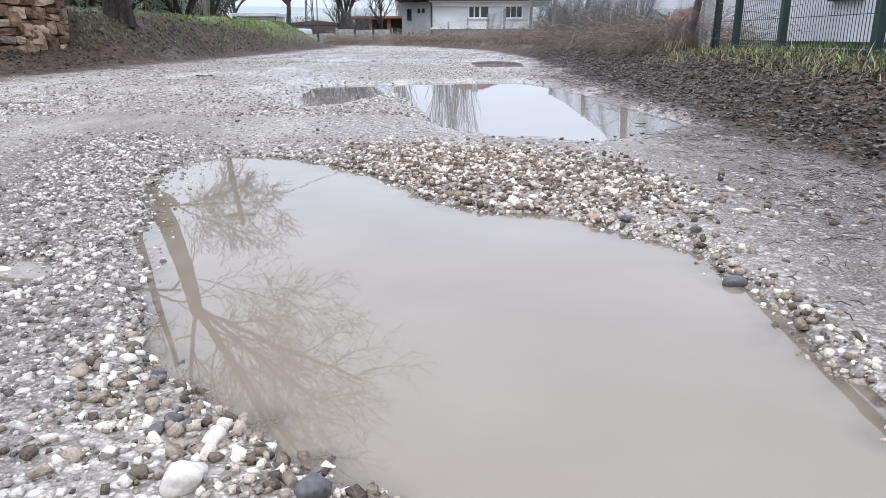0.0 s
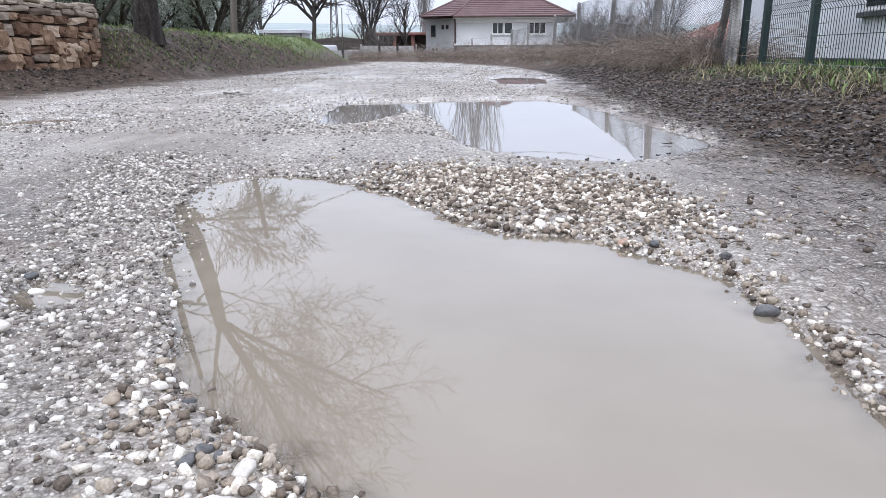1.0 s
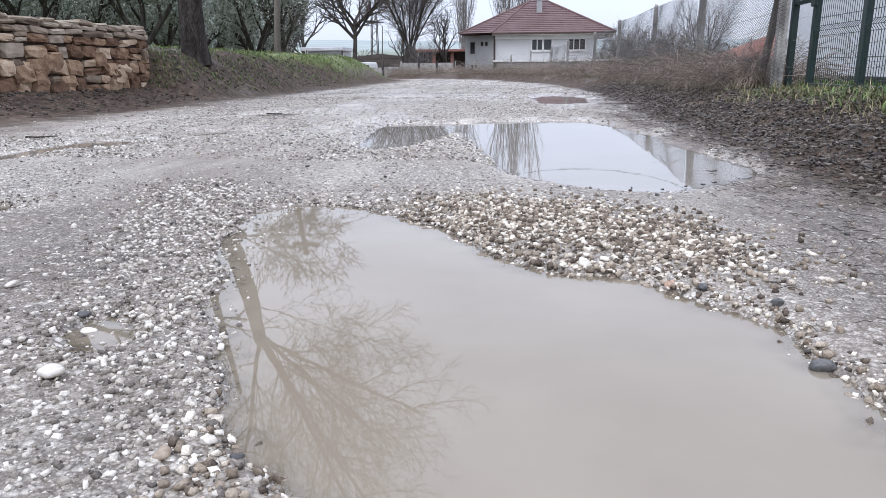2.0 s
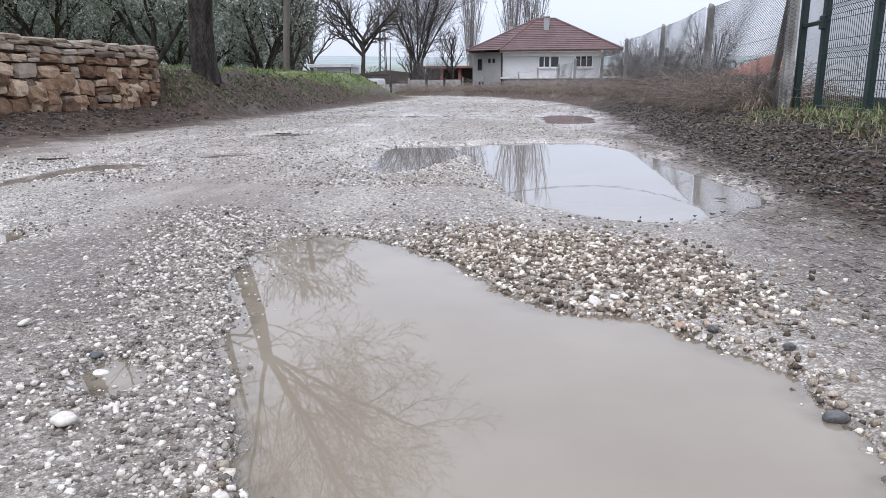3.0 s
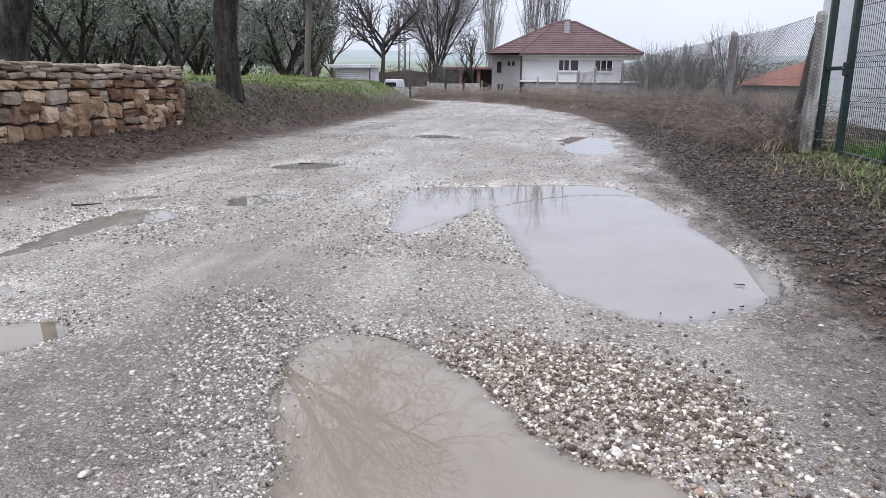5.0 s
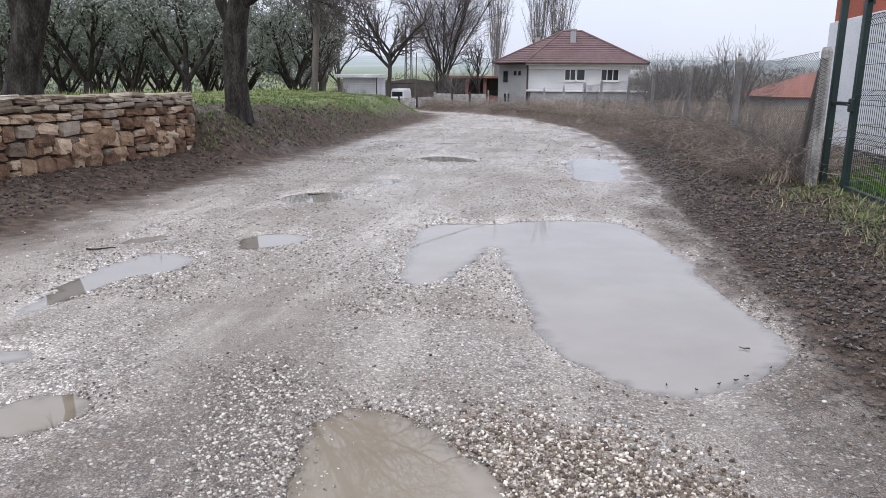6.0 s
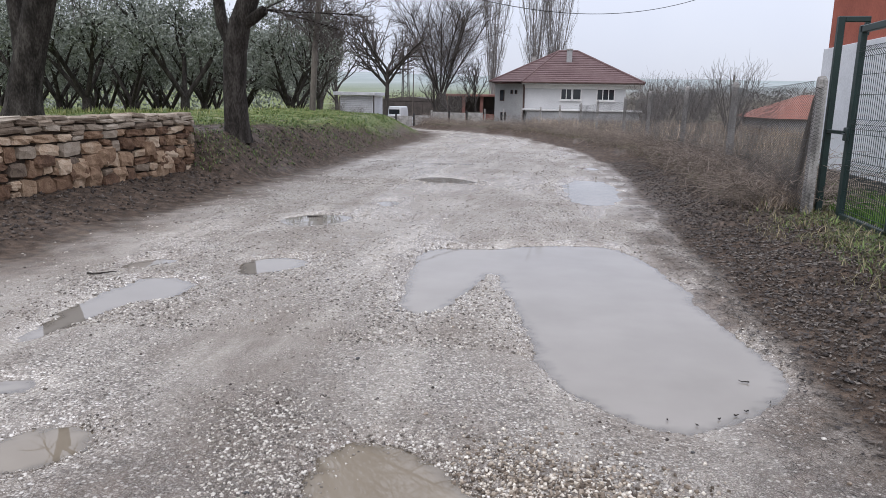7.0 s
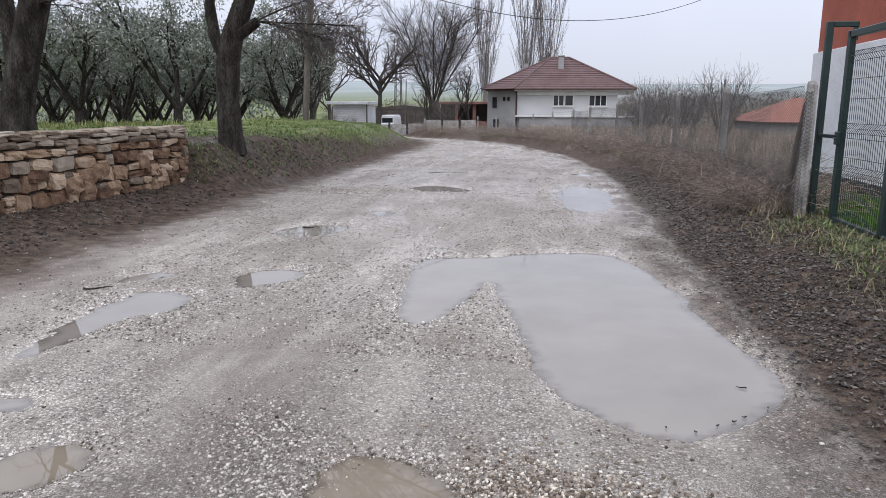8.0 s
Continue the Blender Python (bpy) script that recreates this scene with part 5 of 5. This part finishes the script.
def low_barn():
    x, y = -16.6, 64.0
    z = zat(x, y)
    ob = empty("barn", pose(x, y, z), "long low dark barn with a shallow roof", "barn")
    part("wall", box("wall", M_BARN, 0, 6.0, 0, 5, -0.3, 1.35 - z, 0.01), ob)
    part("roof", prism("roof", M_BARN, [(-0.3, 1.3 - z), (6.3, 1.3 - z), (6.3, 1.4 - z), (3.0, 1.75 - z), (-0.3, 1.4 - z)], 5.2), ob)
    for k in range(7):
        part("board", box("board", M_BARN, 0.3 + 0.8 * k, 0.95 + 0.8 * k, -0.05, -0.005, -0.2, 1.2 - z, 0.01), ob)


def red_outbuilding():
    x, y = -10.2, 62.0
    z = zat(x, y)
    ob = empty("red_outbuilding", pose(x, y, z), "low faded red outbuilding with open bays behind the tree", "building")
    part("low_wall", box("low_wall", M_REDPAINT, 0, 5.0, 0, 0.25, -0.3, 0.75, 0.02), ob)
    part("back_wall", box("back_wall", M_BARN, 0, 5.0, 2.5, 2.8, -0.3, 2.3, 0.02), ob)
    for k in range(4):
        part("pillar", box("pillar", M_REDPAINT, 0.02 + 1.55 * k, 0.3 + 1.55 * k, 0.02, 0.23, 0.75, 2.2, 0.02), ob)
    part("roof", box("roof", M_REDPAINT, -0.3, 5.3, -0.4, 3.1, 2.2, 2.4, 0.02), ob)


def van():
    x, y = -12.95, 53.0
    z = zat(x, y)
    ob = empty("van", pose(x, y, z), "white delivery van parked facing the road", "van")
    outline = [(-0.85, 0.35), (0.85, 0.35), (0.88, 1.0), (0.8, 1.75), (0.7, 2.1), (-0.7, 2.1), (-0.8, 1.75), (-0.88, 1.0)]
    k = 0.58
    part("body", prism("body", M_VAN, [(a * k + 0.5, b * k) for a, b in outline], 2.6, 0.04), ob)
    part("bonnet", box("bonnet", M_VAN, 0.02, 0.98, -0.35, 0.02, 0.2, 0.62, 0.06), ob)
    part("windscreen", box("windscreen", M_GLASS, 0.1, 0.9, -0.03, 0.06, 0.66, 1.0, 0.02), ob)
    for s in (0.14, 0.86):
        part("headlight", box("headlight", M_GLASS, s - 0.09, s + 0.09, -0.37, -0.33, 0.42, 0.52, 0.01), ob)
        wh = part("wheel", tube_mesh("wheel", M_RUBBER, [(np.array([(s - 0.08, 0.1, 0.19), (s, 0.1, 0.19), (s + 0.08, 0.1, 0.19)]), np.array((0.19, 0.2, 0.19)))], 14), ob)
    part("bumper", box("bumper", M_RUBBER, 0.02, 0.98, -0.4, -0.35, 0.2, 0.32, 0.02), ob)
    part("grille", box("grille", M_RUBBER, 0.28, 0.72, -0.375, -0.34, 0.38, 0.5, 0.01), ob)


def slab_fence():
    ob = empty("concrete_slab_fence", pose(0, 0, 0), "low grey concrete slab fence at the road's bend", "fence", kind="structure")
    for k in range(6):
        x, y = -10.6 + 1.0 * k, 41.0 + 0.25 * k
        z = zat(x, y)
        part("slab", box("slab", M_CONCRETE, x + 0.06, x + 0.95, y, y + 0.06, z - 0.1, z + 0.62 + 0.02 * (k % 2), 0.01), ob)
        part("post", box("post", M_PLINTH if k % 3 else M_CONCRETE, x - 0.05, x + 0.05, y - 0.04, y + 0.08, z - 0.1, z + 0.72, 0.01), ob)


def sacks():
    r = random.Random(3)
    form = stone_mesh("sack", M_BAG, 77, 0.12)
    for k in range(5):
        x, y = -9.9 + 0.33 * k + r.uniform(-0.1, 0.1), 47.0 + r.uniform(-0.3, 0.3)
        ob = new("sack", form)
        ob.matrix_basis = pose(x, y, zat(x, y) + 0.16 + (0.25 if k in (1, 2) else 0), 0, 0, r.uniform(0, 90)) @ Matrix.Scale(0.55, 4)
        tagged(ob, "white filled plastic sack heaped beside the low fence", "sack", "white sacks by the fence")


def lattice_mast():
    x, y = -15.3, 70.0
    z = zat(x, y)
    h = 5.7 - z
    ob = empty("lattice_mast", pose(x, y, z), "narrow rusty lattice power mast with short crossarms", "mast")
    w = 0.36
    for s in (-1, 1):
        for q in (-1, 1):
            part("leg", tube_mesh("leg", M_MAST, [(np.array([(s * w, q * w, -0.2), (s * w * 0.8, q * w * 0.8, h * 0.5), (s * w * 0.62, q * w * 0.62, h)]), np.full(3, 0.05))], 4), ob)
    n = 11
    for k in range(n):
        a, b = h * k / n, h * (k + 1) / n
        wa, wb = w * (1 - 0.38 * k / n), w * (1 - 0.38 * (k + 1) / n)
        s = 1 if k % 2 else -1
        part("lacing", tube_mesh("lacing", M_MAST, [(np.array([(-s * wa, -wa, a), (0, -(wa + wb) / 2, (a + b) / 2), (s * wb, -wb, b)]), np.full(3, 0.03))], 4), ob)
    for zz in (h - 0.15, h - 1.0):
        part("crossarm", box("crossarm", M_MAST, -0.95, 0.95, -0.05, 0.05, zz, zz + 0.1), ob)


shed(), low_barn(), red_outbuilding(), van(), slab_fence(), sacks(), lattice_mast()
thin_pole(-12.5, 60.0, 3.86, "thin wooden pole beside the barn")
thin_pole(-13.6, 43.0, 1.6, "short pale post by the field's edge")

# ---- bare trees past the bend ----
lone = flare(grow(201, (0, 0, 0), (0.02, 0, 1), 3.6, 0.17, [(9, 46, 1.2, 0.68, 0.6), (8, 38, 0.5, 0.15, 0.5), (6, 36, 0.5, 0.15, 0.55), (4, 35, 0.55, 0.2, 0.6)], 0.04, 0.28, 0.01), 0.26)
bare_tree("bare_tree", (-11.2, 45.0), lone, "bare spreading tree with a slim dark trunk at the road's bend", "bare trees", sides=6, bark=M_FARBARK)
fan = []
for k in range(12):
    a = k * 2.4
    fan += [(max(1, lev), p, r) for lev, p, r in grow(220 + k, (0.1 * math.cos(a), 0.1 * math.sin(a), 1.2 + 0.08 * k), ((0.2 + 0.045 * k) * math.cos(a), (0.2 + 0.045 * k) * math.sin(a), 1.0), 5.8, 0.06, [(13, 36, 0.42, 0.12, 0.4), (8, 36, 0.5, 0.15, 0.5), (5, 34, 0.6, 0.2, 0.6)], 0.02, 0.2, 0.0075)]
fan.append((0, np.array([(0, 0, -0.2), (0, 0, 0.6), (0, 0, 1.4), (0, 0, 2.0)]), np.array((0.6, 0.46, 0.42, 0.3))))
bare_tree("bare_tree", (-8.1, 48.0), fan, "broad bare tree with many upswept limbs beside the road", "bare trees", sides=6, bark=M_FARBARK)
small = flare(grow(241, (0, 0, 0), (0.05, 0, 1), 4.6, 0.12, [(12, 34, 0.6, 0.2, 0.5), (7, 34, 0.5, 0.15, 0.5), (5, 34, 0.55, 0.2, 0.6)], 0.12, 0.35, 0.007), 0.17)
proto = bare_tree("slender_bare_tree", (-11.6, 33.5), small, "slender bare tree with upright grey twigs", "slender bare trees", sides=5, bark=M_FARBARK)
for x, y, s, a in ((-14.9, 42.0, 1.2, 150), (-17.5, 55.0, 1.3, 260), (-6.0, 50.0, 0.7, 300), (-10.0, 56.0, 0.7, 45), (-20.5, 60.0, 1.4, 120)):
    c = copy_thing(proto, pose(x, y, zat(x, y) - 0.05, 0, 0, a))
    c.scale = (s, s, s)
poplar = []
for k in range(7):
    a = k * 2.4
    poplar += [(lev + 3, p, r) for lev, p, r in grow(261 + k, (0.15 * math.cos(a), 0.15 * math.sin(a), 0.6 + 0.5 * k), (0.11 * math.cos(a), 0.11 * math.sin(a), 1), 18.0 - 1.3 * k, 0.065, [(17, 15, 0.28, 0.06, 0.4), (6, 16, 0.42, 0.1, 0.5), (3, 18, 0.5, 0.15, 0.6)], 0.12, 0.12, 0.009)]
poplar.append((0, np.array([(0, 0, -0.3), (0, 0, 1.5), (0, 0, 4.0), (0, 0, 9.0)]), np.array((0.34, 0.24, 0.18, 0.06))))
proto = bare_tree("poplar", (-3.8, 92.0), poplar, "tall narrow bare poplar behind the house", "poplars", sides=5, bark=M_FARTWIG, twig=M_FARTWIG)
for x, y, s, a in ((-1.35, 92.5, 1.03, 110), (-8.5, 88.0, 0.95, 170)):
    c = copy_thing(proto, pose(x, y, zat(x, y) - 0.05, 0, 0, a))
    c.scale = (s, s, s)
bush = []
for k in range(14):
    a = k * 2.4
    bush += [(max(2, lev + 1), p, r) for lev, p, r in grow(280 + k, (0.12 * math.cos(a), 0.12 * math.sin(a), 0), (0.4 * math.cos(a), 0.4 * math.sin(a), 1.0), 2.0, 0.016, [(8, 34, 0.45, 0.15, 0.5), (4, 34, 0.6, 0.15, 0.6)], 0.06, 0.4, 0.006)]
bush.append((0, np.array([(0, 0, -0.1), (0, 0, 0.1), (0, 0, 0.25)]), np.array((0.12, 0.1, 0.05))))
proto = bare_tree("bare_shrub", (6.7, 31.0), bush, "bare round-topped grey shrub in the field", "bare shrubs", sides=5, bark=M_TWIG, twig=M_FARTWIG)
proto.scale = (1.05, 1.05, 1.2)
for x, y, s, a in ((6.6, 42.0, 1.2, 60), (8.4, 48.0, 1.1, 130), (5.4, 50.0, 1.2, 20), (7.2, 60.0, 1.6, 240), (9.0, 66.0, 1.6, 300), (11.0, 62.0, 1.5, 20), (4.4, 38.0, 0.8, 200), (-15.0, 47.0, 0.6, 40), (-14.0, 48.5, 0.5, 70), (-7.0, 46.5, 0.9, 100)):
    c = copy_thing(proto, pose(x, y, zat(x, y) - 0.05, 0, 0, a))
    c.scale = (s, s, s)


def far_woods(name, x0, x1, y0, y1, low, high, count, mat, label, seed, thick=0.12):
    """Ragged lines of far trees, too distant to tell apart."""
    r = np.random.default_rng(seed)
    x, y = x0 + (x1 - x0) * r.random(count), y0 + (y1 - y0) * r.random(count)
    g = height(x, y)[0]
    crest = low + (high - low) * fbm(x * 0.22, y * 0.05, seed, 3)
    z = g + crest * r.random(count) ** 0.8
    a = r.normal(size=(count, 3)) + (0, 0, 0.6)
    a /= np.linalg.norm(a, axis=1)[:, None]
    b = np.cross(a, r.normal(size=(count, 3)))
    b /= np.linalg.norm(b, axis=1)[:, None]
    s = (0.2 + 0.2 * r.random(count))[:, None]
    p = np.stack((x, y, z), 1)
    v = np.stack((p - a * s, p + b * s * thick, p + a * s, p - b * s * thick), 1).reshape(-1, 3)
    tagged(new(name, mesh_of(name, v, np.arange(count * 4).reshape(-1, 4), (mat,))), label, "far trees", kind="stuff")


far_woods("far_olive_woods", -95, -27, 74, 84, 3.0, 8.5, 12000, M_OLIVE, "distant grey-green olive trees behind the grove", 61, 0.35)
far_woods("far_bare_woods", 7, 80, 88, 98, 1.2, 4.6, 9000, M_TWIG, "distant grey-brown bare scrub beyond the field", 62)
far_woods("far_scrub", -26, -8, 78, 84, 0.5, 3.6, 2500, M_TWIG, "distant brown scrub behind the barn", 63)

# ---- grass, weeds, dry stalks, brush, mud and litter ----
def blades(name, x, y, length, width, mat, label, category, lean=0.35, bend=0.3, seed=1):
    """Curved grass blades, each of three segments, joined into one object."""
    r = np.random.default_rng(seed)
    n = len(x)
    z = height(x, y)[0]
    a = r.random(n) * 2 * np.pi
    ln = length * (0.5 + 0.8 * r.random(n))
    le = lean * r.random(n)
    side = np.stack((-np.sin(a), np.cos(a), np.zeros(n)), 1) * width * 0.5
    d0 = np.stack((np.cos(a) * le, np.sin(a) * le, np.ones(n)), 1)
    p0 = np.stack((x, y, z - 0.01), 1)
    p1 = p0 + d0 * (ln * 0.5)[:, None]
    d1 = d0 + np.stack((np.cos(a), np.sin(a), -0.4 * np.ones(n)), 1) * (bend * (0.5 + r.random(n)))[:, None]
    p2 = p1 + d1 * (ln * 0.5)[:, None]
    v = np.stack((p0 - side, p0 + side, p1 + side * 0.8, p1 - side * 0.8, p2), 1).reshape(-1, 3)
    k = np.arange(n)[:, None] * 5
    q = np.concatenate((k + np.array((0, 1, 2)), k + np.array((0, 2, 3)), k + np.array((3, 2, 4))))
    return tagged(new(name, mesh_of(name, v, q, (mat,))), label, category, kind="stuff")


def field_w(x, y):
    g = height(x, y)[2]
    front = (x > -6.95) & (y < 11.4)
    return g * ~front * (0.25 + 0.75 * smooth(0.35, 0.6, fbm(x * 0.8, y * 0.8, 71, 3)))


gx, gy = pick(60000, -13, -5.2, 7.0, 32.0, field_w, 1.3)
blades("field_grass", gx, gy, 0.065, 0.009, M_GRASS, "short green and straw winter grass on the bank", "grass", seed=2)
gx, gy = pick(26000, -10, -5.3, 11.0, 31.0, field_w, 1.2)
blades("bank_weeds", gx, gy, 0.06, 0.022, M_WEED, "low broad-leaved green weeds on the bank", "weeds", 0.9, 0.8, 3)
gx, gy = pick(9000, -6.6, -4.9, 11.2, 30, lambda x, y: smooth(0.15, 0.7, road_left(y) - x) * smooth(0.42, 0.6, fbm(x * 1.5, y * 1.5, 95, 3)), 1.2)
blades("slope_weeds", gx, gy, 0.07, 0.016, M_WEED, "scattered low weeds on the bank's slope", "weeds", 0.9, 0.8, 13)
gx, gy = pick(30000, -40, -9, 14, 60, lambda x, y: field_w(x, y) * 0.9, 1.2)
blades("grove_grass", gx, gy, 0.16, 0.03, M_GRASS, "green grass under the olive trees", "grass", seed=4)


def verge_w(lo, hi, patchy=0.5):
    def w(x, y):
        s = x - road_right(y)
        f = smooth(lo, lo + 0.35, s) * (1 - smooth(hi - 0.4, hi, s))
        return f * (1 - patchy + patchy * smooth(0.4, 0.6, fbm(x * 1.3, y * 1.3, 83, 3)))
    return w


gx, gy = pick(52000, -6, 3.4, 2.5, 34, verge_w(0.75, 1.9, 0.55), 1.4)
blades("verge_grass", gx, gy, 0.13, 0.008, M_VERGE, "tufts of olive-green and straw grass on the verge", "grass", 0.9, 0.8, 5)
gx, gy = pick(16000, -6, 3.4, 2.0, 30, verge_w(0.8, 1.9, 0.85), 1.4)
blades("verge_weeds", gx, gy, 0.09, 0.02, M_WEED, "low green weeds on the muddy verge", "weeds", 0.9, 0.8, 6)
gx, gy = pick(16000, 3.1, 4.8, 3, 16, lambda x, y: np.ones_like(x))
blades("yard_lawn", gx, gy, 0.12, 0.012, M_LAWN, "bright green lawn behind the gate", "lawn", seed=7)


def fence_w(x, y):
    s = x - road_right(y)
    return smooth(0.9, 1.4, s) * (1 - smooth(2.6, 3.4, s)) * (y > 8.9) * ((y > 15.3) | (x < 2.98)) * (0.3 + 0.7 * smooth(0.35, 0.55, fbm(x * 0.7 + 3, y * 0.7, 87, 3)))


gx, gy = pick(52000, -8, 5, 8.9, 44, fence_w, 1.6)
blades("dry_grass", gx, gy, 0.3, 0.007, M_DRY, "dry straw-coloured grass along the fence", "dry grass", 1.3, 1.0, 8)
gx, gy = pick(22000, -2, 14, 9, 60, lambda x, y: smooth(1.8, 3.0, x - road_right(y)) * ((y > 15.3) | (x < 3.05)), 1.3)
blades("field_straw", gx, gy, 0.42, 0.012, M_DRY, "rank dry grass covering the field behind the fence", "dry grass", 0.4, 0.35, 9)
gx, gy = pick(5000, 2.1, 2.95, 2.5, 8.8, lambda x, y: smooth(0.4, 0.6, fbm(x * 2, y * 2, 93, 3)) * smooth(2.1, 2.6, x))
blades("gate_grass", gx, gy, 0.06, 0.007, M_WEED, "green and yellowing grass at the foot of the gate", "grass", 1.2, 0.9, 12)
gx, gy = pick(3000, 2.0, 2.95, 2.5, 8.8, lambda x, y: smooth(0.4, 0.6, fbm(x * 2 + 5, y * 2, 94, 3)))
blades("verge_straw", gx, gy, 0.09, 0.0035, M_VERGE, "dry bent grass stalks at the foot of the gate", "dry grass", 1.2, 0.8, 10)


def scrub_w(x, y):
    s = x - road_right(y)
    return smooth(1.5, 2.4, s) * ((y > 15.6) | (x < 2.98)) * smooth(0.38, 0.56, fbm(x * 0.9, y * 0.5, 67, 3))


gx, gy = pick(15000, -4, 11, 10, 52, scrub_w, 1.2)
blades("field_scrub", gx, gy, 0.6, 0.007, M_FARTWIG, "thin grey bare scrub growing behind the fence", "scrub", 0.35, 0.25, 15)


def brush():
    """Arching, tangled stems of bramble and dead weeds along the fence."""
    r = np.random.default_rng(21)
    paths = []
    for k in range(420):
        y = 9.3 + 34 * r.random() ** 1.7
        s = 1.0 + 1.05 * r.random()
        x = float(road_right(np.array([y]))[0]) + s
        z = zat(x, y)
        tall = 0.55 + 0.5 * smooth(0.8, 1.5, s)
        for j in range(9):
            a = r.random() * 6.28
            ln = tall * (0.5 + 0.8 * r.random())
            d = np.array((0.5 * math.cos(a), 0.5 * math.sin(a), 1.0))
            p = np.array((x, y, z - 0.02)) + 0.12 * np.array((r.normal(), r.normal(), 0))
            pts = [p]
            for i in range(6):
                d = d + 0.7 * (r.random(3) - 0.5) + np.array((0.22 * math.cos(a), 0.22 * math.sin(a), -0.24))
                d = d / np.linalg.norm(d)
                p = p + d * ln / 6
                pts.append(p)
            paths.append((np.array(pts), np.linspace(0.005, 0.002, 7)))
            for i in (2, 3, 4, 5):
                e = r.normal(size=3) + 0.6 * d
                e = e / np.linalg.norm(e)
                q = pts[i]
                paths.append((np.array([q, q + e * 0.08, q + (e + 0.6 * (r.random(3) - 0.5)) * 0.2]), np.array((0.0035, 0.0028, 0.0015))))
    v, f = tubes(paths, 3)
    tagged(new("brush", mesh_of("brush", v, f, (M_BRUSH,))), "tangled bare brown brush along the fence", "brush", kind="stuff")


brush()


def clod_w(x, y):
    s = x - road_right(y)
    return smooth(0.0, 0.4, s) * (1 - smooth(1.0, 1.5, s))


gx, gy = pick(30000, 1.2, 3.0, 0.0, 16, clod_w, 1.4)
scattered("mud_clods", gx, gy, 0.008 + 0.035 * rng.random(len(gx)) ** 3, M_CLOD, "crumbled wet dark mud clods on the verge", "mud", 0.7, 0.25, 0.4)
gx, gy = pick(5000, -6.3, -4.7, 4, 20, lambda x, y: smooth(0.1, 0.5, road_left(y) - x) * 0.8, 1.4)
scattered("bank_clods", gx, gy, 0.012 + 0.05 * rng.random(len(gx)) ** 2.5, M_CLOD, "crumbled dark soil at the foot of the bank", "soil", 0.7, 0.25, 0.4)


def litter(name, x, y, size, label, seed):
    """Curled dead leaves lying about."""
    r = np.random.default_rng(seed)
    n = len(x)
    z = height(x, y)[0]
    a = r.random(n) * 6.28
    s = size * (0.5 + r.random(n))
    u = np.stack((np.cos(a), np.sin(a), 0.5 * (r.random(n) - 0.5)), 1) * s[:, None]
    w = np.stack((-np.sin(a), np.cos(a), 0.9 * (r.random(n) - 0.5)), 1) * (s * 0.45)[:, None]
    c = np.stack((x, y, z + 0.01 + 0.25 * s), 1)
    mid = c - np.array((0, 0, 1)) * (s * 0.2)[:, None]
    v = np.stack((c - u, mid + w * 0.9 - u * 0.2, c + u, mid - w * 0.9 - u * 0.2, mid), 1).reshape(-1, 3)
    k = np.arange(n)[:, None] * 5
    f = np.concatenate([k + np.array(t) for t in ((0, 4, 1), (1, 4, 2), (2, 4, 3), (3, 4, 0))])
    return tagged(new(name, mesh_of(name, v, f, (M_LITTER,))), label, "leaf litter", kind="stuff")


gx, gy = pick(42000, 0.9, 3.2, 0.0, 18, lambda x, y: smooth(-0.3, 0.3, x - road_right(y)) * (shore(x, y) > 0.03) * (1 - smooth(1.5, 2.1, x - road_right(y))), 1.5)
litter("leaf_litter", gx, gy, 0.019, "dark rotting leaves trodden into the muddy verge", 41)
gx, gy = pick(11000, -7, -4.7, 4, 26, lambda x, y: smooth(-0.1, 0.6, road_left(y) - x), 1.3)
litter("bank_litter", gx, gy, 0.02, "brown leaves and debris along the bank", 42)


def straws():
    """Short dark stems lying on the trodden mud beside the puddles."""
    r = np.random.default_rng(51)
    paths = []
    for k in range(9000):
        y = 1.0 + 9.5 * r.random() ** 1.5
        x = float(road_right(np.array([y]))[0]) + r.normal() * 0.4 - 0.05
        if x < 0.5 or (k % 3 and x < 0.9):
            continue
        paths.append((x, y, r.random() * 6.28, 0.012 + 0.04 * r.random(), r.normal() * 0.12))
    xy = np.array([(p[0], p[1]) for p in paths])
    zz, d = height(xy[:, 0], xy[:, 1])[0], shore(xy[:, 0], xy[:, 1])
    tubesp = []
    for (x, y, a, ln, t), z, dd in zip(paths, zz, d):
        if dd < 0.02:
            continue
        u = np.array((math.cos(a), math.sin(a), t))
        c = np.array((x, y, z + 0.006 + abs(t) * ln * 0.5))
        tubesp.append((np.array([c - u * ln / 2, c + (0, 0, 0.004), c + u * ln / 2]), np.array((0.001, 0.0013, 0.0008))))
    v, f = tubes(tubesp, 3)
    tagged(new("dead_stems", mesh_of("dead_stems", v, f, (M_LITTER,))), "short dead stems lying on the trodden mud", "straw", kind="stuff")


straws()


def floating_twigs():
    for x, y, ln, a in ((0.98, 3.88, 0.055, 150), (0.75, 3.36, 0.02, 30), (0.63, 3.27, 0.018, 100), (0.9, 3.48, 0.022, 170), (1.05, 3.62, 0.02, 60), (0.84, 3.42, 0.026, 10), (0.5, 3.3, 0.016, 80), (-3.75, 5.2, 0.22, 20), (-3.1, 8.6, 0.2, 10)):
        z = max(0.004, zat(x, y) + 0.006)
        t = np.linspace(-0.5, 0.5, 6)
        pts = np.stack((t * ln, 0.12 * ln * np.sin(5 * t), 0.002 + 0.01 * np.abs(t)), 1)
        ob = new("twig", tube_mesh("twig", M_BARK, [(pts, np.linspace(0.005, 0.002, 6) * (1 if ln < 0.15 else 2.2))], 5))
        ob.matrix_basis = pose(x, y, z, 0, 0, a)
        tagged(ob, "small dark broken twig lying on the wet road", "twig", "twigs on the road")


floating_twigs()
